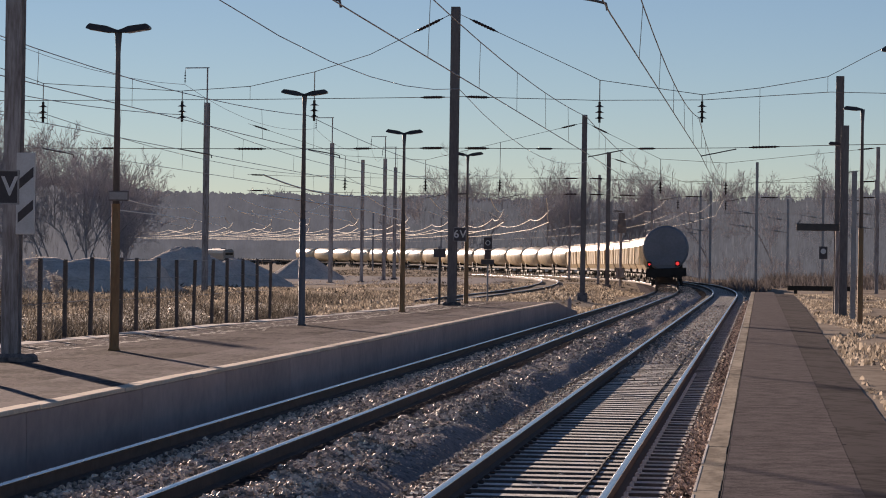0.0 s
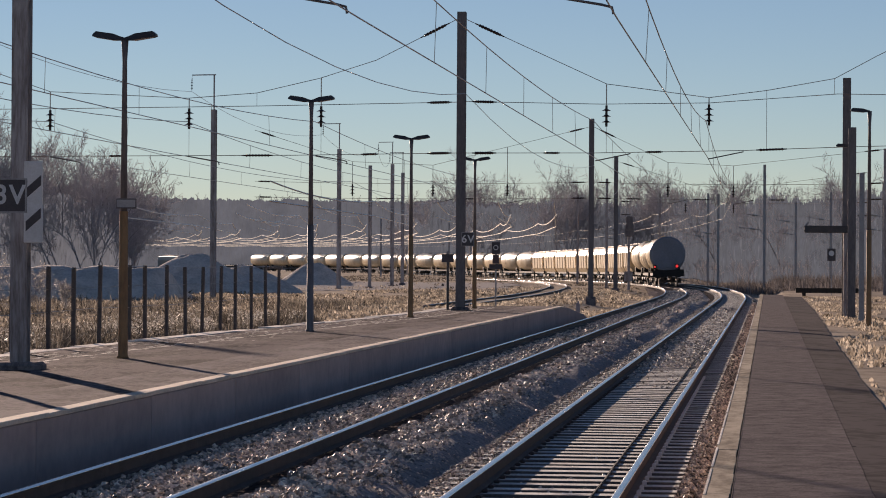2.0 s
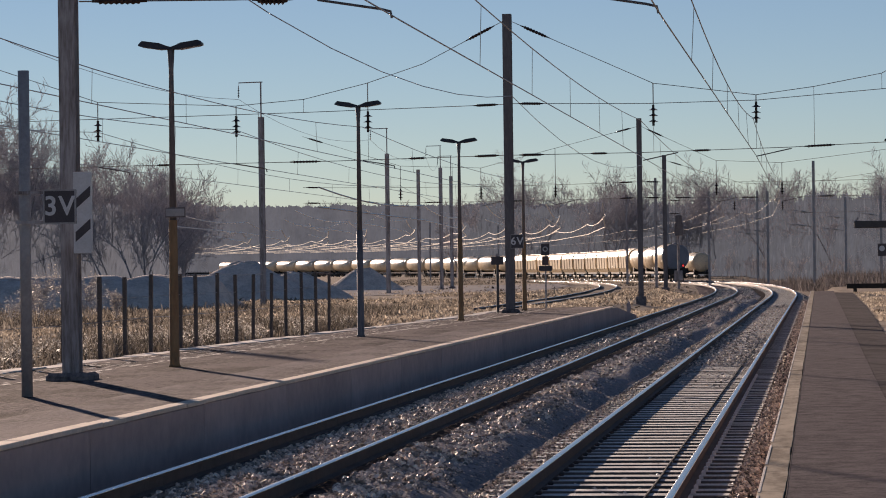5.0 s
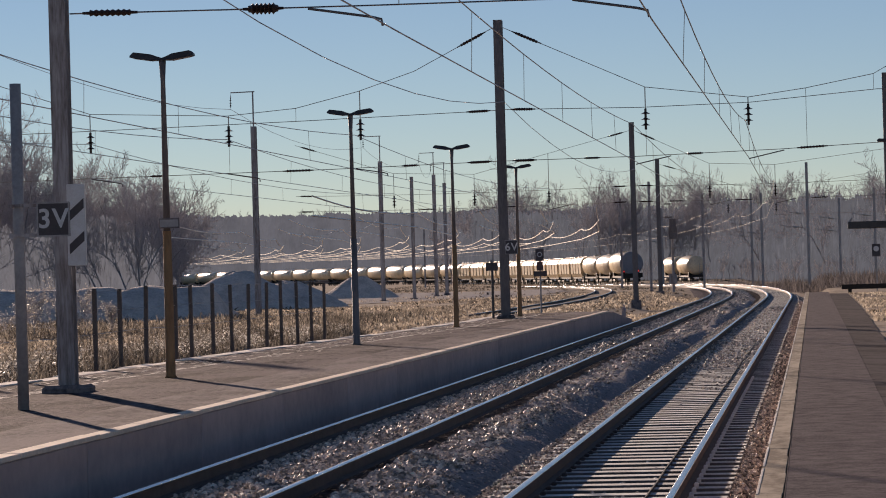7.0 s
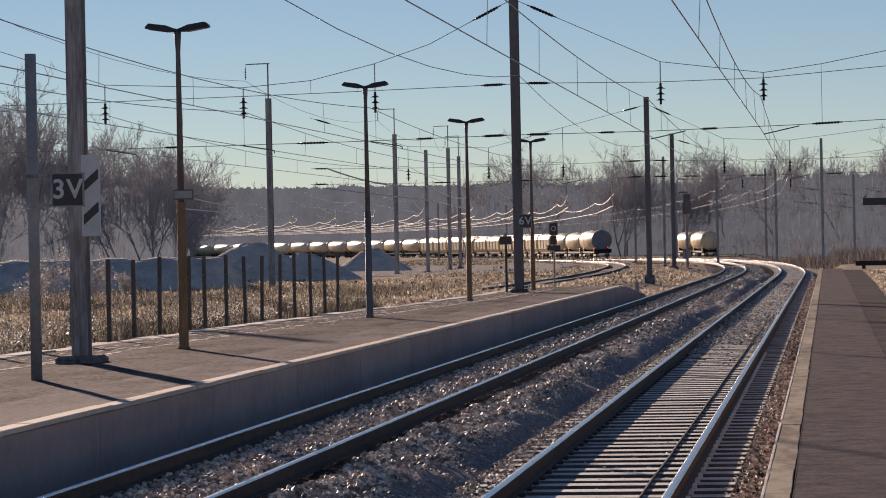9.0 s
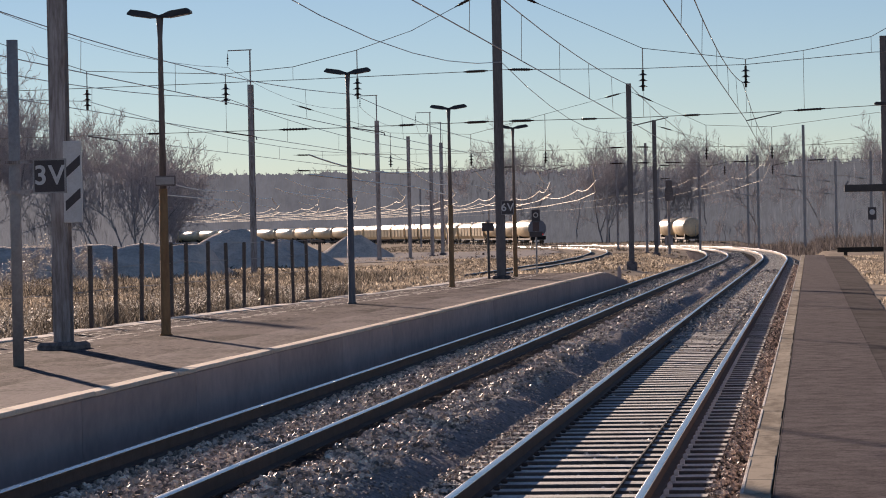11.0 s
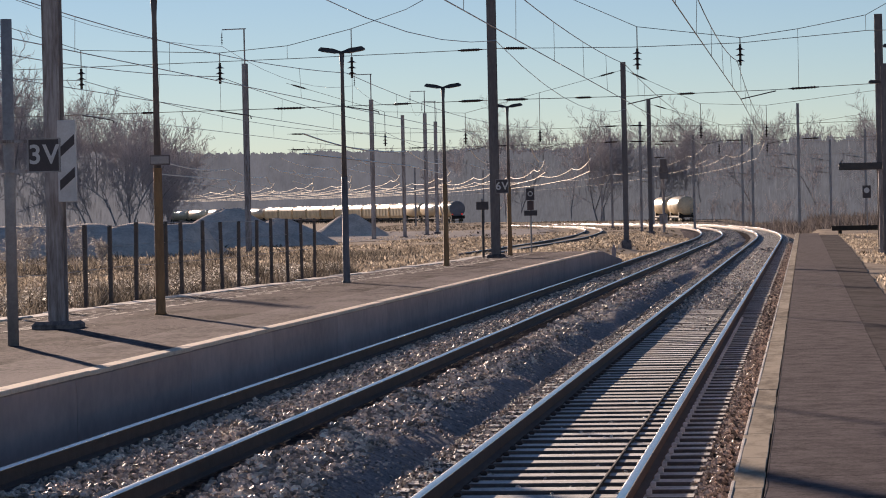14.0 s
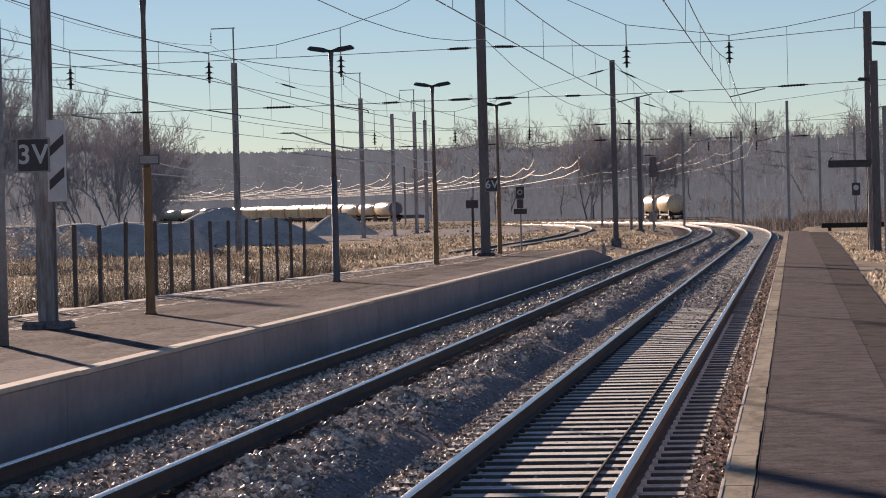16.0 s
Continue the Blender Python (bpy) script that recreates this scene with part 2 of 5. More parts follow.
# ---- mesh tools ----
class Mesh:
    """Gathers vertices and faces; box, tube and sweep add closed solids."""

    def __init__(self):
        self.v, self.f, self.s = [], [], []

    def add(self, vs, fs, slot=0):
        o = len(self.v)
        self.v += [tuple(p) for p in vs]
        self.f += [tuple(i + o for i in q) for q in fs]
        self.s += [slot] * len(fs)
        return self

    def box(self, x0, y0, z0, x1, y1, z1, bevel=0.0, slot=0):
        if bevel <= 0:
            vs = [(x, y, z) for z in (z0, z1) for x, y in ((x0, y0), (x1, y0), (x1, y1), (x0, y1))]
            return self.add(vs, [(3, 2, 1, 0), (4, 5, 6, 7), (0, 1, 5, 4), (1, 2, 6, 5), (2, 3, 7, 6), (3, 0, 4, 7)], slot)
        b = bevel
        ring = lambda i, z: [(x0 + i, y0 + i, z), (x1 - i, y0 + i, z), (x1 - i, y1 - i, z), (x0 + i, y1 - i, z)]
        vs = ring(b, z0) + ring(0, z0 + b) + ring(0, z1 - b) + ring(b, z1)
        fs = [(3, 2, 1, 0), (12, 13, 14, 15)]
        for k in range(3):
            for j in range(4):
                fs.append((4 * k + j, 4 * k + (j + 1) % 4, 4 * k + 4 + (j + 1) % 4, 4 * k + 4 + j))
        return self.add(vs, fs, slot)

    def tube(self, pts, radii, n=8, slot=0, cap=True):
        pts = [Vector(p) for p in pts]
        if not hasattr(radii, "__len__"):
            radii = [radii] * len(pts)
        vs, fs = [], []
        for i, p in enumerate(pts):
            d = (pts[min(i + 1, len(pts) - 1)] - pts[max(i - 1, 0)]).normalized()
            a = d.cross(Vector((0, 0, 1)) if abs(d.z) < 0.9 else Vector((1, 0, 0))).normalized()
            b = a.cross(d)
            for k in range(n):
                w = 2 * math.pi * k / n
                vs.append(p + radii[i] * (math.cos(w) * a + math.sin(w) * b))
        for i in range(len(pts) - 1):
            for k in range(n):
                fs.append((i * n + k, i * n + (k + 1) % n, i * n + n + (k + 1) % n, i * n + n + k))
        if cap:
            fs += [tuple(reversed(range(n))), tuple(range((len(pts) - 1) * n, len(pts) * n))]
        return self.add(vs, fs, slot)

    def sweep(self, section, stations, slot=0):
        """section: (u, w) outline; stations: (point, side vector); extruded along them."""
        n = len(section)
        vs, fs = [], []
        for p, side in stations:
            for u, w in section:
                vs.append((p[0] + side[0] * u, p[1] + side[1] * u, p[2] + w))
        for i in range(len(stations) - 1):
            for k in range(n):
                fs.append((i * n + k, i * n + (k + 1) % n, i * n + n + (k + 1) % n, i * n + n + k))
        fs += [tuple(reversed(range(n))), tuple(range((len(stations) - 1) * n, len(stations) * n))]
        return self.add(vs, fs, slot)

    def data(self, name, *materials, smooth=False):
        me = bpy.data.meshes.new(name)
        me.from_pydata(self.v, [], self.f)
        for m in materials:
            me.materials.append(m)
        if len(materials) > 1:
            me.polygons.foreach_set("material_index", self.s)
        if smooth:
            me.polygons.foreach_set("use_smooth", [True] * len(me.polygons))
        me.update()
        return me


def part(name, mesh, material, parent, label="", smooth=False, at=None):
    """One mesh object under a thing or a part."""
    ms = material if isinstance(material, (tuple, list)) else (material,)
    ob = new(name, mesh.data(name, *ms, smooth=smooth) if isinstance(mesh, Mesh) else mesh)
    ob.parent = parent
    if at is not None:
        ob.matrix_basis = at
    if label:
        tagged(ob, label)
    return ob


def thing(name, m, label, category, group="", kind=""):
    ob = new(name)
    ob.matrix_basis = m
    return tagged(ob, label, category, group, kind)


def single(name, mesh, material, label, category, kind="", group="", smooth=False):
    ms = material if isinstance(material, (tuple, list)) else (material,)
    return tagged(new(name, mesh.data(name, *ms, smooth=smooth)), label, category, group, kind)


def smoothstep(a, b, x):
    t = min(1.0, max(0.0, (x - a) / (b - a)))
    return t * t * (3 - 2 * t)


# ---- plan of the line: straight to BEND, then a left-hand curve ----
BEND, RADIUS, X2, X1, X3 = 161.0, 1220.0, -5.98, -2.10, -15.6


def line_at(s, x0=X2):
    """The point on a track's centre line s metres past BEND, and its heading to the left of +Y."""
    z = -0.6 * smoothstep(60, 330, s)
    if s <= 0:
        return Vector((x0, BEND + s, z)), 0.0
    r = RADIUS + (x0 - X2)
    a = s / RADIUS
    return Vector((x0 - r * (1 - math.cos(a)), BEND + r * math.sin(a), z)), a


def stations(s0, s1, step, x0):
    out, s = [], s0
    while s < s1 + step * 0.5:
        p, a = line_at(min(s, s1), x0)
        out.append((p, (math.cos(a), math.sin(a))))
        s += step if s > -1 else step * 1.5
    return out


def height(x, y):
    """The lie of the land."""
    z = -0.62
    z += 0.50 * smoothstep(-9, -13, x) + 0.55 * smoothstep(0.2, 1.2, x)
    z -= 0.45 * smoothstep(190, 420, y)
    z += 0.10 * noise.noise((x * 0.08, y * 0.05, 1.7)) * smoothstep(-10, -16, x)
    z += 19 * smoothstep(900, 1180, y) + 22 * smoothstep(1300, 2600, y)
    return z


# ---- the ground ----
def build_ground():
    xs = sorted({*np.linspace(-45, 20, 90).round(2), *(-45 - np.geomspace(1, 1600, 34)).round(2), *(20 + np.geomspace(1, 900, 26)).round(2)})
    ys = sorted({*np.linspace(-40, 10, 8).round(2), *np.linspace(10, 260, 110).round(2), *(260 + np.geomspace(2, 3400, 44)).round(2)})
    g = Mesh()
    g.v = [(x, y, height(x, y)) for y in ys for x in xs]
    n = len(xs)
    g.f = [(j * n + i, j * n + i + 1, j * n + n + i + 1, j * n + n + i) for j in range(len(ys) - 1) for i in range(n - 1)]
    single("ground", g, M["ground"], "dry winter ground with dead grass, reaching to the hills", "ground", "structure", smooth=True)


build_ground()


# ---- platforms ----
LEFT_X, LEFT_Z, RIGHT_X, RIGHT_Z = -7.63, 0.43, -0.476, 0.35


def back_edge(y):
    return -13.2 + 1.9 * smoothstep(40, 95, y)


def build_left_platform():
    top = Mesh()
    ys = np.linspace(12, 104, 47)
    vs, fs = [], []
    for y in ys:
        b = back_edge(y)
        vs += [(b, y, -0.5), (b, y, LEFT_Z - 0.02), ((b + LEFT_X) / 2, y, LEFT_Z + 0.005), (LEFT_X - 0.20, y, LEFT_Z - 0.01), (LEFT_X - 0.20, y, -0.5)]
    for i in range(len(ys) - 1):
        for k in range(4):
            fs.append((5 * i + k + 1, 5 * i + k, 5 * i + 5 + k, 5 * i + 6 + k))
    fs += [(4, 3, 2, 1, 0), tuple(range(len(vs) - 5, len(vs)))]
    # ramp down at the far end
    o = len(vs)
    b = back_edge(104)
    vs += [(b, 104, LEFT_Z - 0.02), (LEFT_X - 0.30, 104, LEFT_Z - 0.01), (LEFT_X - 0.3, 118, -0.25), (b, 118, -0.2)]
    fs.append((o, o + 1, o + 2, o + 3))
    top.add(vs, fs)
    plat = single("platform_left", top, M["asphalt"], "low asphalt platform with worn brown surface", "platform", "structure")
    # front wall of concrete panels
    panel = Mesh().box(-0.14, 0.012, -0.75, 0, 5.488, LEFT_Z - 0.042, 0.015).data("wall_panel", M["wallc"])
    for i in range(17):
        part("wall_panel", panel, None, plat, at=pose(LEFT_X - 0.03, 12 + 5.5 * i, 0))
    end = Mesh()
    end.add([(LEFT_X - 0.17, 105.5, -0.7), (LEFT_X - 0.03, 105.5, -0.7), (LEFT_X - 0.03, 117, -0.7), (LEFT_X - 0.17, 117, -0.7),
             (LEFT_X - 0.17, 105.5, LEFT_Z - 0.042), (LEFT_X - 0.03, 105.5, LEFT_Z - 0.042), (LEFT_X - 0.03, 117, -0.15), (LEFT_X - 0.17, 117, -0.15)],
            [(3, 2, 1, 0), (4, 5, 6, 7), (0, 1, 5, 4), (1, 2, 6, 5), (2, 3, 7, 6), (3, 0, 4, 7)])
    part("ramp_wall", end, M["wallc"], plat, "sloping concrete wing wall at the platform end")
    part("end_stub", Mesh().box(LEFT_X - 0.2, 113.4, -0.4, LEFT_X - 0.05, 113.6, 0.42, 0.02).box(LEFT_X - 0.16, 113.44, 0.4, LEFT_X - 0.09, 113.56, 0.52, 0.015), M["wallc"], plat, "small stub post on the wing wall")
    stone = Mesh().box(-0.22, 0.003, LEFT_Z - 0.04, -0.012, 0.997, LEFT_Z + 0.012, 0.008).data("coping_stone", M["coping"])
    for i in range(92):
        part("coping_stone", stone, None, plat, at=pose(LEFT_X + random.uniform(-0.006, 0.006), 12 + i, random.uniform(-0.004, 0.004)))
    # paler strip of newer asphalt behind the coping
    strip = Mesh()
    sy = np.linspace(12, 104, 93)
    for y in sy:
        strip.v += [(LEFT_X - 1.45 + 0.03 * noise.noise((y * 0.6, 2, 2)), y, LEFT_Z + 0.004), (LEFT_X - 0.21, y, LEFT_Z - 0.002)]
    strip.f = [(2 * i, 2 * i + 1, 2 * i + 3, 2 * i + 2) for i in range(92)]
    part("edge_strip", strip, M["asphalt_pale"], plat, "paler strip of asphalt along the platform edge")
    # pale kerb at the back
    kerb = Mesh().box(-0.42, 0.004, -0.3, 0.03, 1.996, LEFT_Z + 0.004, 0.01).data("kerb_stone", M["grit"])
    for i in range(46):
        y = 12 + 2 * i
        turn = math.degrees(math.atan2(back_edge(y) - back_edge(y + 2), 2))
        part("kerb_stone", kerb, None, plat, at=pose(back_edge(y) + 0.05 + random.uniform(-0.08, 0.05), y, random.uniform(-0.035, 0.0), 0, random.uniform(-1, 1), turn))
    # thin pale drifts of grit and litter, a few millimetres above the asphalt
    def top_z(x, y):
        bk = back_edge(y)
        mid = (bk + LEFT_X) / 2
        return float(np.interp(x, [bk, mid, LEFT_X - 0.2], [LEFT_Z - 0.02, LEFT_Z + 0.005, LEFT_Z - 0.01])) + 0.005
    patch = Mesh()
    for i in range(1500):
        y = random.uniform(30, 100)
        ridge = i % 2
        x = back_edge(y) + (1.45 + 0.1 * noise.noise((y * 0.3, 1, 1)) + random.gauss(0, 0.06) if ridge else abs(random.gauss(0, 0.8)) + 0.2)
        x = min(x, LEFT_X - 0.5)
        n, r = 7, random.uniform(0.008, 0.045)
        ring = []
        for k in range(n):
            a = 2 * math.pi * k / n
            q = r * random.uniform(0.5, 1.3)
            px, py = x + q * math.cos(a), y + 7.0 * q * math.sin(a)
            ring.append((px, py, top_z(px, py)))
        patch.add(ring, [tuple(range(n))])
    single("platform_grit", patch, M["grit"], "pale drifts of grit and litter on the platform", "grit", "stuff")


def build_right_platform():
    slab = Mesh().box(RIGHT_X + 0.208, -12, -0.5, 0.80, 157, RIGHT_Z - 0.005)
    plat = single("platform_right", slab, M["asphalt_grey"], "low asphalt platform path in worn grey-brown", "platform", "structure")
    strip = Mesh()
    ys = np.linspace(-12, 150, 82)
    vs, fs = [], []
    for y in ys:
        e = 1.42 + 0.35 * smoothstep(30, 120, y) + 0.06 * noise.noise((y * 0.7, 0, 5))
        vs += [(0.80, y, RIGHT_Z - 0.007), (e, y, RIGHT_Z - 0.03), (e, y, -0.4)]
    for i in range(len(ys) - 1):
        for k in range(2):
            fs.append((3 * i + k, 3 * i + k + 1, 3 * i + 4 + k, 3 * i + 3 + k))
    strip.add(vs, fs)
    part("dark_strip", strip, M["asphalt_dark"], plat, "darker band of patched asphalt")
    seam = Mesh()
    for i in range(60):
        y = -5 + i * 2.2
        seam.tube([(0.80 + 0.02 * noise.noise((yy, 3, 1)), yy, RIGHT_Z - 0.008) for yy in (y, y + 0.7, y + 1.4, y + 2.2)], 0.004, 4)
    for i in range(12):
        y = 12 + i * 7.3 + random.uniform(-2, 2)
        seam.tube([(RIGHT_X + 0.22 + 0.1 * k, y + 0.12 * noise.noise((k * 0.8, y, 2)) + 0.03 * k, RIGHT_Z - 0.008) for k in range(12)], 0.004, 4)
    part("crack", seam, M["asphalt_dark"], plat, "dark cracks and seam in the asphalt")
    stone = Mesh().box(0, 0.001, RIGHT_Z - 0.2, 0.2, 0.999, RIGHT_Z, 0.004).data("coping_stone", M["coping_worn"])
    for i in range(170):
        part("coping_stone", stone, None, plat, at=pose(RIGHT_X + random.uniform(-0.006, 0.006), -12 + i, random.uniform(-0.003, 0.001)))
    joint = Mesh()
    for i in range(80):
        y = -11 + 2.05 * i
        joint.tube([(RIGHT_X + 0.215 + 0.02 * noise.noise((yy * 0.9, 7, 1)), yy, RIGHT_Z - 0.006) for yy in (y, y + 0.7, y + 1.4, y + 2.05)], random.uniform(0.002, 0.005), 5)
    part("joint", joint, M["asphalt_dark"], plat, "dark earth-filled joint behind the coping")
    line = Mesh()
    for i in range(58):
        y = -11 + 2.9 * i
        line.box(RIGHT_X - 0.004, y, RIGHT_Z - 0.03, RIGHT_X + 0.018, y + random.uniform(2.3, 2.85), RIGHT_Z + 0.003, 0.003)
    part("edge_line", line, M["grit"], plat, "thin broken pale line along the platform edge")
    wall = Mesh().box(RIGHT_X + 0.03, -12, -0.75, RIGHT_X + 0.19, 157, RIGHT_Z - 0.19)
    part("front_wall", wall, M["wallc"], plat, "stained concrete front wall of the platform")


build_left_platform()
build_right_platform()


# ---- track ----
RAIL = [(-0.07, -0.172), (0.07, -0.172), (0.07, -0.158), (0.012, -0.14), (0.010, -0.045), (0.036, -0.035), (0.036, -0.012), (0.03, -0.008),
        (-0.03, -0.008), (-0.036, -0.012), (-0.036, -0.035), (-0.010, -0.045), (-0.012, -0.14), (-0.07, -0.158)]
HEAD = [(-0.0365, -0.016), (-0.0355, -0.010), (-0.031, -0.004), (-0.022, -0.0005), (-0.008, 0.001), (0.008, 0.001), (0.022, -0.0005), (0.031, -0.004), (0.0355, -0.010), (0.0365, -0.016)]


def bend_x(y):
    """How far the tracks have swung to the left at y."""
    return line_at(y - BEND, X2)[0].x - X2


def ballast_z(x, y):
    """The ballast surface across both main tracks, x as on the straight."""
    def slope(d, top):
        return top if abs(d) < 1.3 else top - (abs(d) - 1.3) * 0.5
    mid = -0.25 + 0.13 * noise.noise((x * 1.1, y * 0.3, 4.2)) + 0.09 * noise.noise((x * 2.4, y * 0.9, 1.1))
    edge = -4.15 + 0.5 * noise.noise((y * 0.22, 3.1, 0.4))
    return max(slope(x - X1, -0.40), slope(x - X2, -0.27), mid + 0.06 - 0.56 * max(0, x - edge) - 0.5 * max(0, -4.8 - x))


def bed(s0, s1, x0, half, z, step):
    out = Mesh()
    prof = [(-half - 0.9, z - 0.45), (-half, z), (0, z), (half, z), (half + 0.9, z - 0.45)]
    st = stations(s0, s1, step, x0)
    vs, fs = [], []
    for p, side in st:
        for u, w in prof:
            vs.append((p[0] + side[0] * u, p[1] + side[1] * u, p[2] + w))
    for i in range(len(st) - 1):
        for k in range(4):
            fs.append((5 * i + k, 5 * i + k + 1, 5 * i + 6 + k, 5 * i + 5 + k))
    return out.add(vs, fs)


def build_track(name, x0, s0, s1, zbed, label, floor="ballast"):
    track = single(name, bed(s0, s1, x0, 1.3, zbed, 6), M[floor], label, "railway track", "structure")
    for side in (-0.7525, 0.7525):
        st = [(p + Vector((v[0] * side, v[1] * side, 0)), v) for p, v in stations(s0, s1, 5, x0)]
        rail = part("rail", Mesh().sweep(RAIL, st), M["rail_side"], track, "rust-brown steel rail")
        part("rail_head", Mesh().sweep(HEAD, st), M["rail_head"], rail, "polished running surface", smooth=True)
    return track


track1 = build_track("track_1", X1, -BEND - 15, 330, -0.232, "main track on frosted concrete sleepers, curving away left", "bed_dark")
track2 = build_track("track_2", X2, -BEND - 15, 760, -0.28, "second main track in grey ballast, curving away left")
track3 = build_track("track_3", X3, -32, 330, -0.22, "overgrown siding curving through dead grass")


def build_sleepers():
    sl = Mesh().box(-1.22, -0.14, -0.42, 1.22, 0.14, -0.178, 0.01)
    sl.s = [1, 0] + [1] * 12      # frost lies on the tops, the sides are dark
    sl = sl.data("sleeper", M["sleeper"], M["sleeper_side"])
    clip = Mesh().box(-0.022, -0.03, -0.178, 0.022, 0.03, -0.125, 0.01).data("clip", M["clip"])
    dark_clip = Mesh().box(-0.03, -0.04, -0.178, 0.03, 0.04, -0.14, 0.012).data("clip", M["rail_side"])
    for i in range(250):
        y = 10.2 + 0.6 * i
        s = part("sleeper", sl, None, track1, at=pose(X1, y, random.uniform(-0.004, 0.004), 0, 0, random.uniform(-0.3, 0.3)))
        if i < 75:
            for x in (-0.86, -0.645, 0.645, 0.86):
                # only clips outside the right rail get the painted sunlit white
                part("clip", clip if x > 0.8 else dark_clip, None, s, at=pose(x, 0, 0))
    for i in range(90):
        part("sleeper", sl, None, track2, at=pose(X2, 14.2 + 0.6 * i, -0.11))
    run = Mesh()
    for i in range(190):
        p, a = line_at(-0.8 + 0.6 * i, X1)
        far = Mesh().box(-1.22, -0.14, -0.42, 1.22, 0.14, -0.178, 0.01)
        c, q = math.cos(a), math.sin(a)
        run.add([(p.x + x * c - y * q, p.y + x * q + y * c, p.z + z) for x, y, z in far.v], far.f)
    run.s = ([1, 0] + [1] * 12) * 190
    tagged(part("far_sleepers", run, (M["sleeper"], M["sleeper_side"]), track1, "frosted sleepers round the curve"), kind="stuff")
    cable = Mesh().tube([(X1 + 0.42 + 0.015 * noise.noise((y * 0.4, 0, 0)), y, -0.165) for y in np.arange(8, 80, 1.5)], 0.014, 6)
    part("cable", cable, M["chassis"], track1, "black cable lying along the sleepers")


build_sleepers()


def build_stones():
    """Loose ballast: many small angular stones in one sheet of stuff."""
    rng = np.random.default_rng(3)
    base = np.array([(1, 0, 0), (-1, 0, 0), (0, 1, 0), (0, -1, 0), (0, 0, 1), (0, 0, -1), (0.6, 0.6, 0.55), (-0.6, 0.55, 0.6), (-0.55, -0.6, 0.6), (0.6, -0.6, 0.5)])
    tri = [(0, 6, 4), (6, 2, 4), (2, 7, 4), (7, 1, 4), (1, 8, 4), (8, 3, 4), (3, 9, 4), (9, 0, 4), (0, 2, 6), (2, 1, 7), (1, 3, 8), (3, 0, 9)]
    bands = [  # x0, x1, y0, y1, count, lift
        (-5.0, -3.0, 16, 45, 23000, 0.0), (-5.0, -3.0, 45, 130, 14000, 0.0),
        (-6.65, -5.3, 22, 60, 16000, 0.05), (-6.65, -5.3, 60, 130, 8000, 0.04), (-7.55, -6.85, 25, 60, 1500, 0.0),
        (-0.95, -0.5, 14, 50, 8000, 0.17), (-1.0, -0.5, 50, 130, 3600, 0.17),
        (-3.45, -2.92, 14, 45, 6000, 0.21), (-3.45, -2.92, 45, 140, 4500, 0.21),
        (-2.8, -1.4, 50, 75, 260, 0.235), (-2.85, -1.35, 14, 45, 1500, 0.16), (-2.85, -1.35, 45, 62, 500, 0.17), (-2.85, -1.35, 60, 84, 1300, 0.225), (-2.85, -1.35, 84, 140, 1300, 0.215), (-0.95, -0.4, 128, 165, 1600, 0.16), (-10.2, -7.2, 118, 160, 2500, 0.0),
        (-5.0, -3.0, 130, 230, 4500, 0.0), (-6.65, -5.3, 130, 230, 2500, 0.05), (-1.1, 0.3, 160, 230, 2000, 0.12)]
    vs, fs, k = [], [], 0
    for x0, x1, y0, y1, n, lift in bands:
        n = int(n)
        u = rng.random(n)
        x, y = rng.uniform(x0, x1, n), y0 + (y1 - y0) * u ** 1.25
        r = rng.uniform(0.015, 0.046, n) * (1 + 0.25 * (y > 60) + 0.7 * (y > 130))
        r *= np.where((x > -4.1) & (x < -2.9), 0.55, np.where(x > -2.9, 0.75, 1.0))
        zz = np.array([ballast_z(p, q) for p, q in zip(x, y)]) + lift + rng.uniform(-0.03, 0.04, n)
        for i in range(n):
            q = base * (r[i] * rng.uniform(0.65, 1.25, 3)) * rng.uniform(0.8, 1.15, (10, 1))
            a = rng.uniform(0, 6.28)
            t = rng.uniform(-0.7, 0.7)
            ca, sa_, ct, stt = math.cos(a), math.sin(a), math.cos(t), math.sin(t)
            q = q @ np.array([(ct, 0, stt), (0, 1, 0), (-stt, 0, ct)]) @ np.array([(ca, sa_, 0), (-sa_, ca, 0), (0, 0, 1)])
            vs.append(q + (x[i] + bend_x(y[i]), y[i], zz[i]))
        fs.append(np.array(tri)[None] + 10 * (k + np.arange(n))[:, None, None])
        k += n
    v, fc = np.concatenate(vs), np.concatenate(fs).reshape(-1, 3)
    me = bpy.data.meshes.new("ballast_stones")
    me.from_pydata(v, [], fc)
    me.materials.append(M["stone"])
    tagged(new("ballast_stones", me), "loose angular grey ballast stones between the rails", "ballast", kind="stuff")
    # raised shoulder of ballast between the two tracks
    six = Mesh()
    xs, ys = np.linspace(-5.05, -3.0, 15), np.concatenate([np.linspace(5, 165, 200), np.linspace(170, 330, 20)])
    for y in ys:
        for x in xs:
            six.v.append((x + bend_x(y), y, ballast_z(x, y) + 0.004 + 0.03 * smoothstep(-4.2, -3.9, x) * smoothstep(-3.1, -3.5, x) + line_at(y - BEND)[0].z))
    six.f = [(j * 15 + i, j * 15 + i + 1, j * 15 + 16 + i, j * 15 + 15 + i) for j in range(219) for i in range(14)]
    single("ballast_shoulder", six, M["ballast_frost"], "frosted shoulder of grey ballast between the tracks", "ballast", "structure", smooth=True)


build_stones()


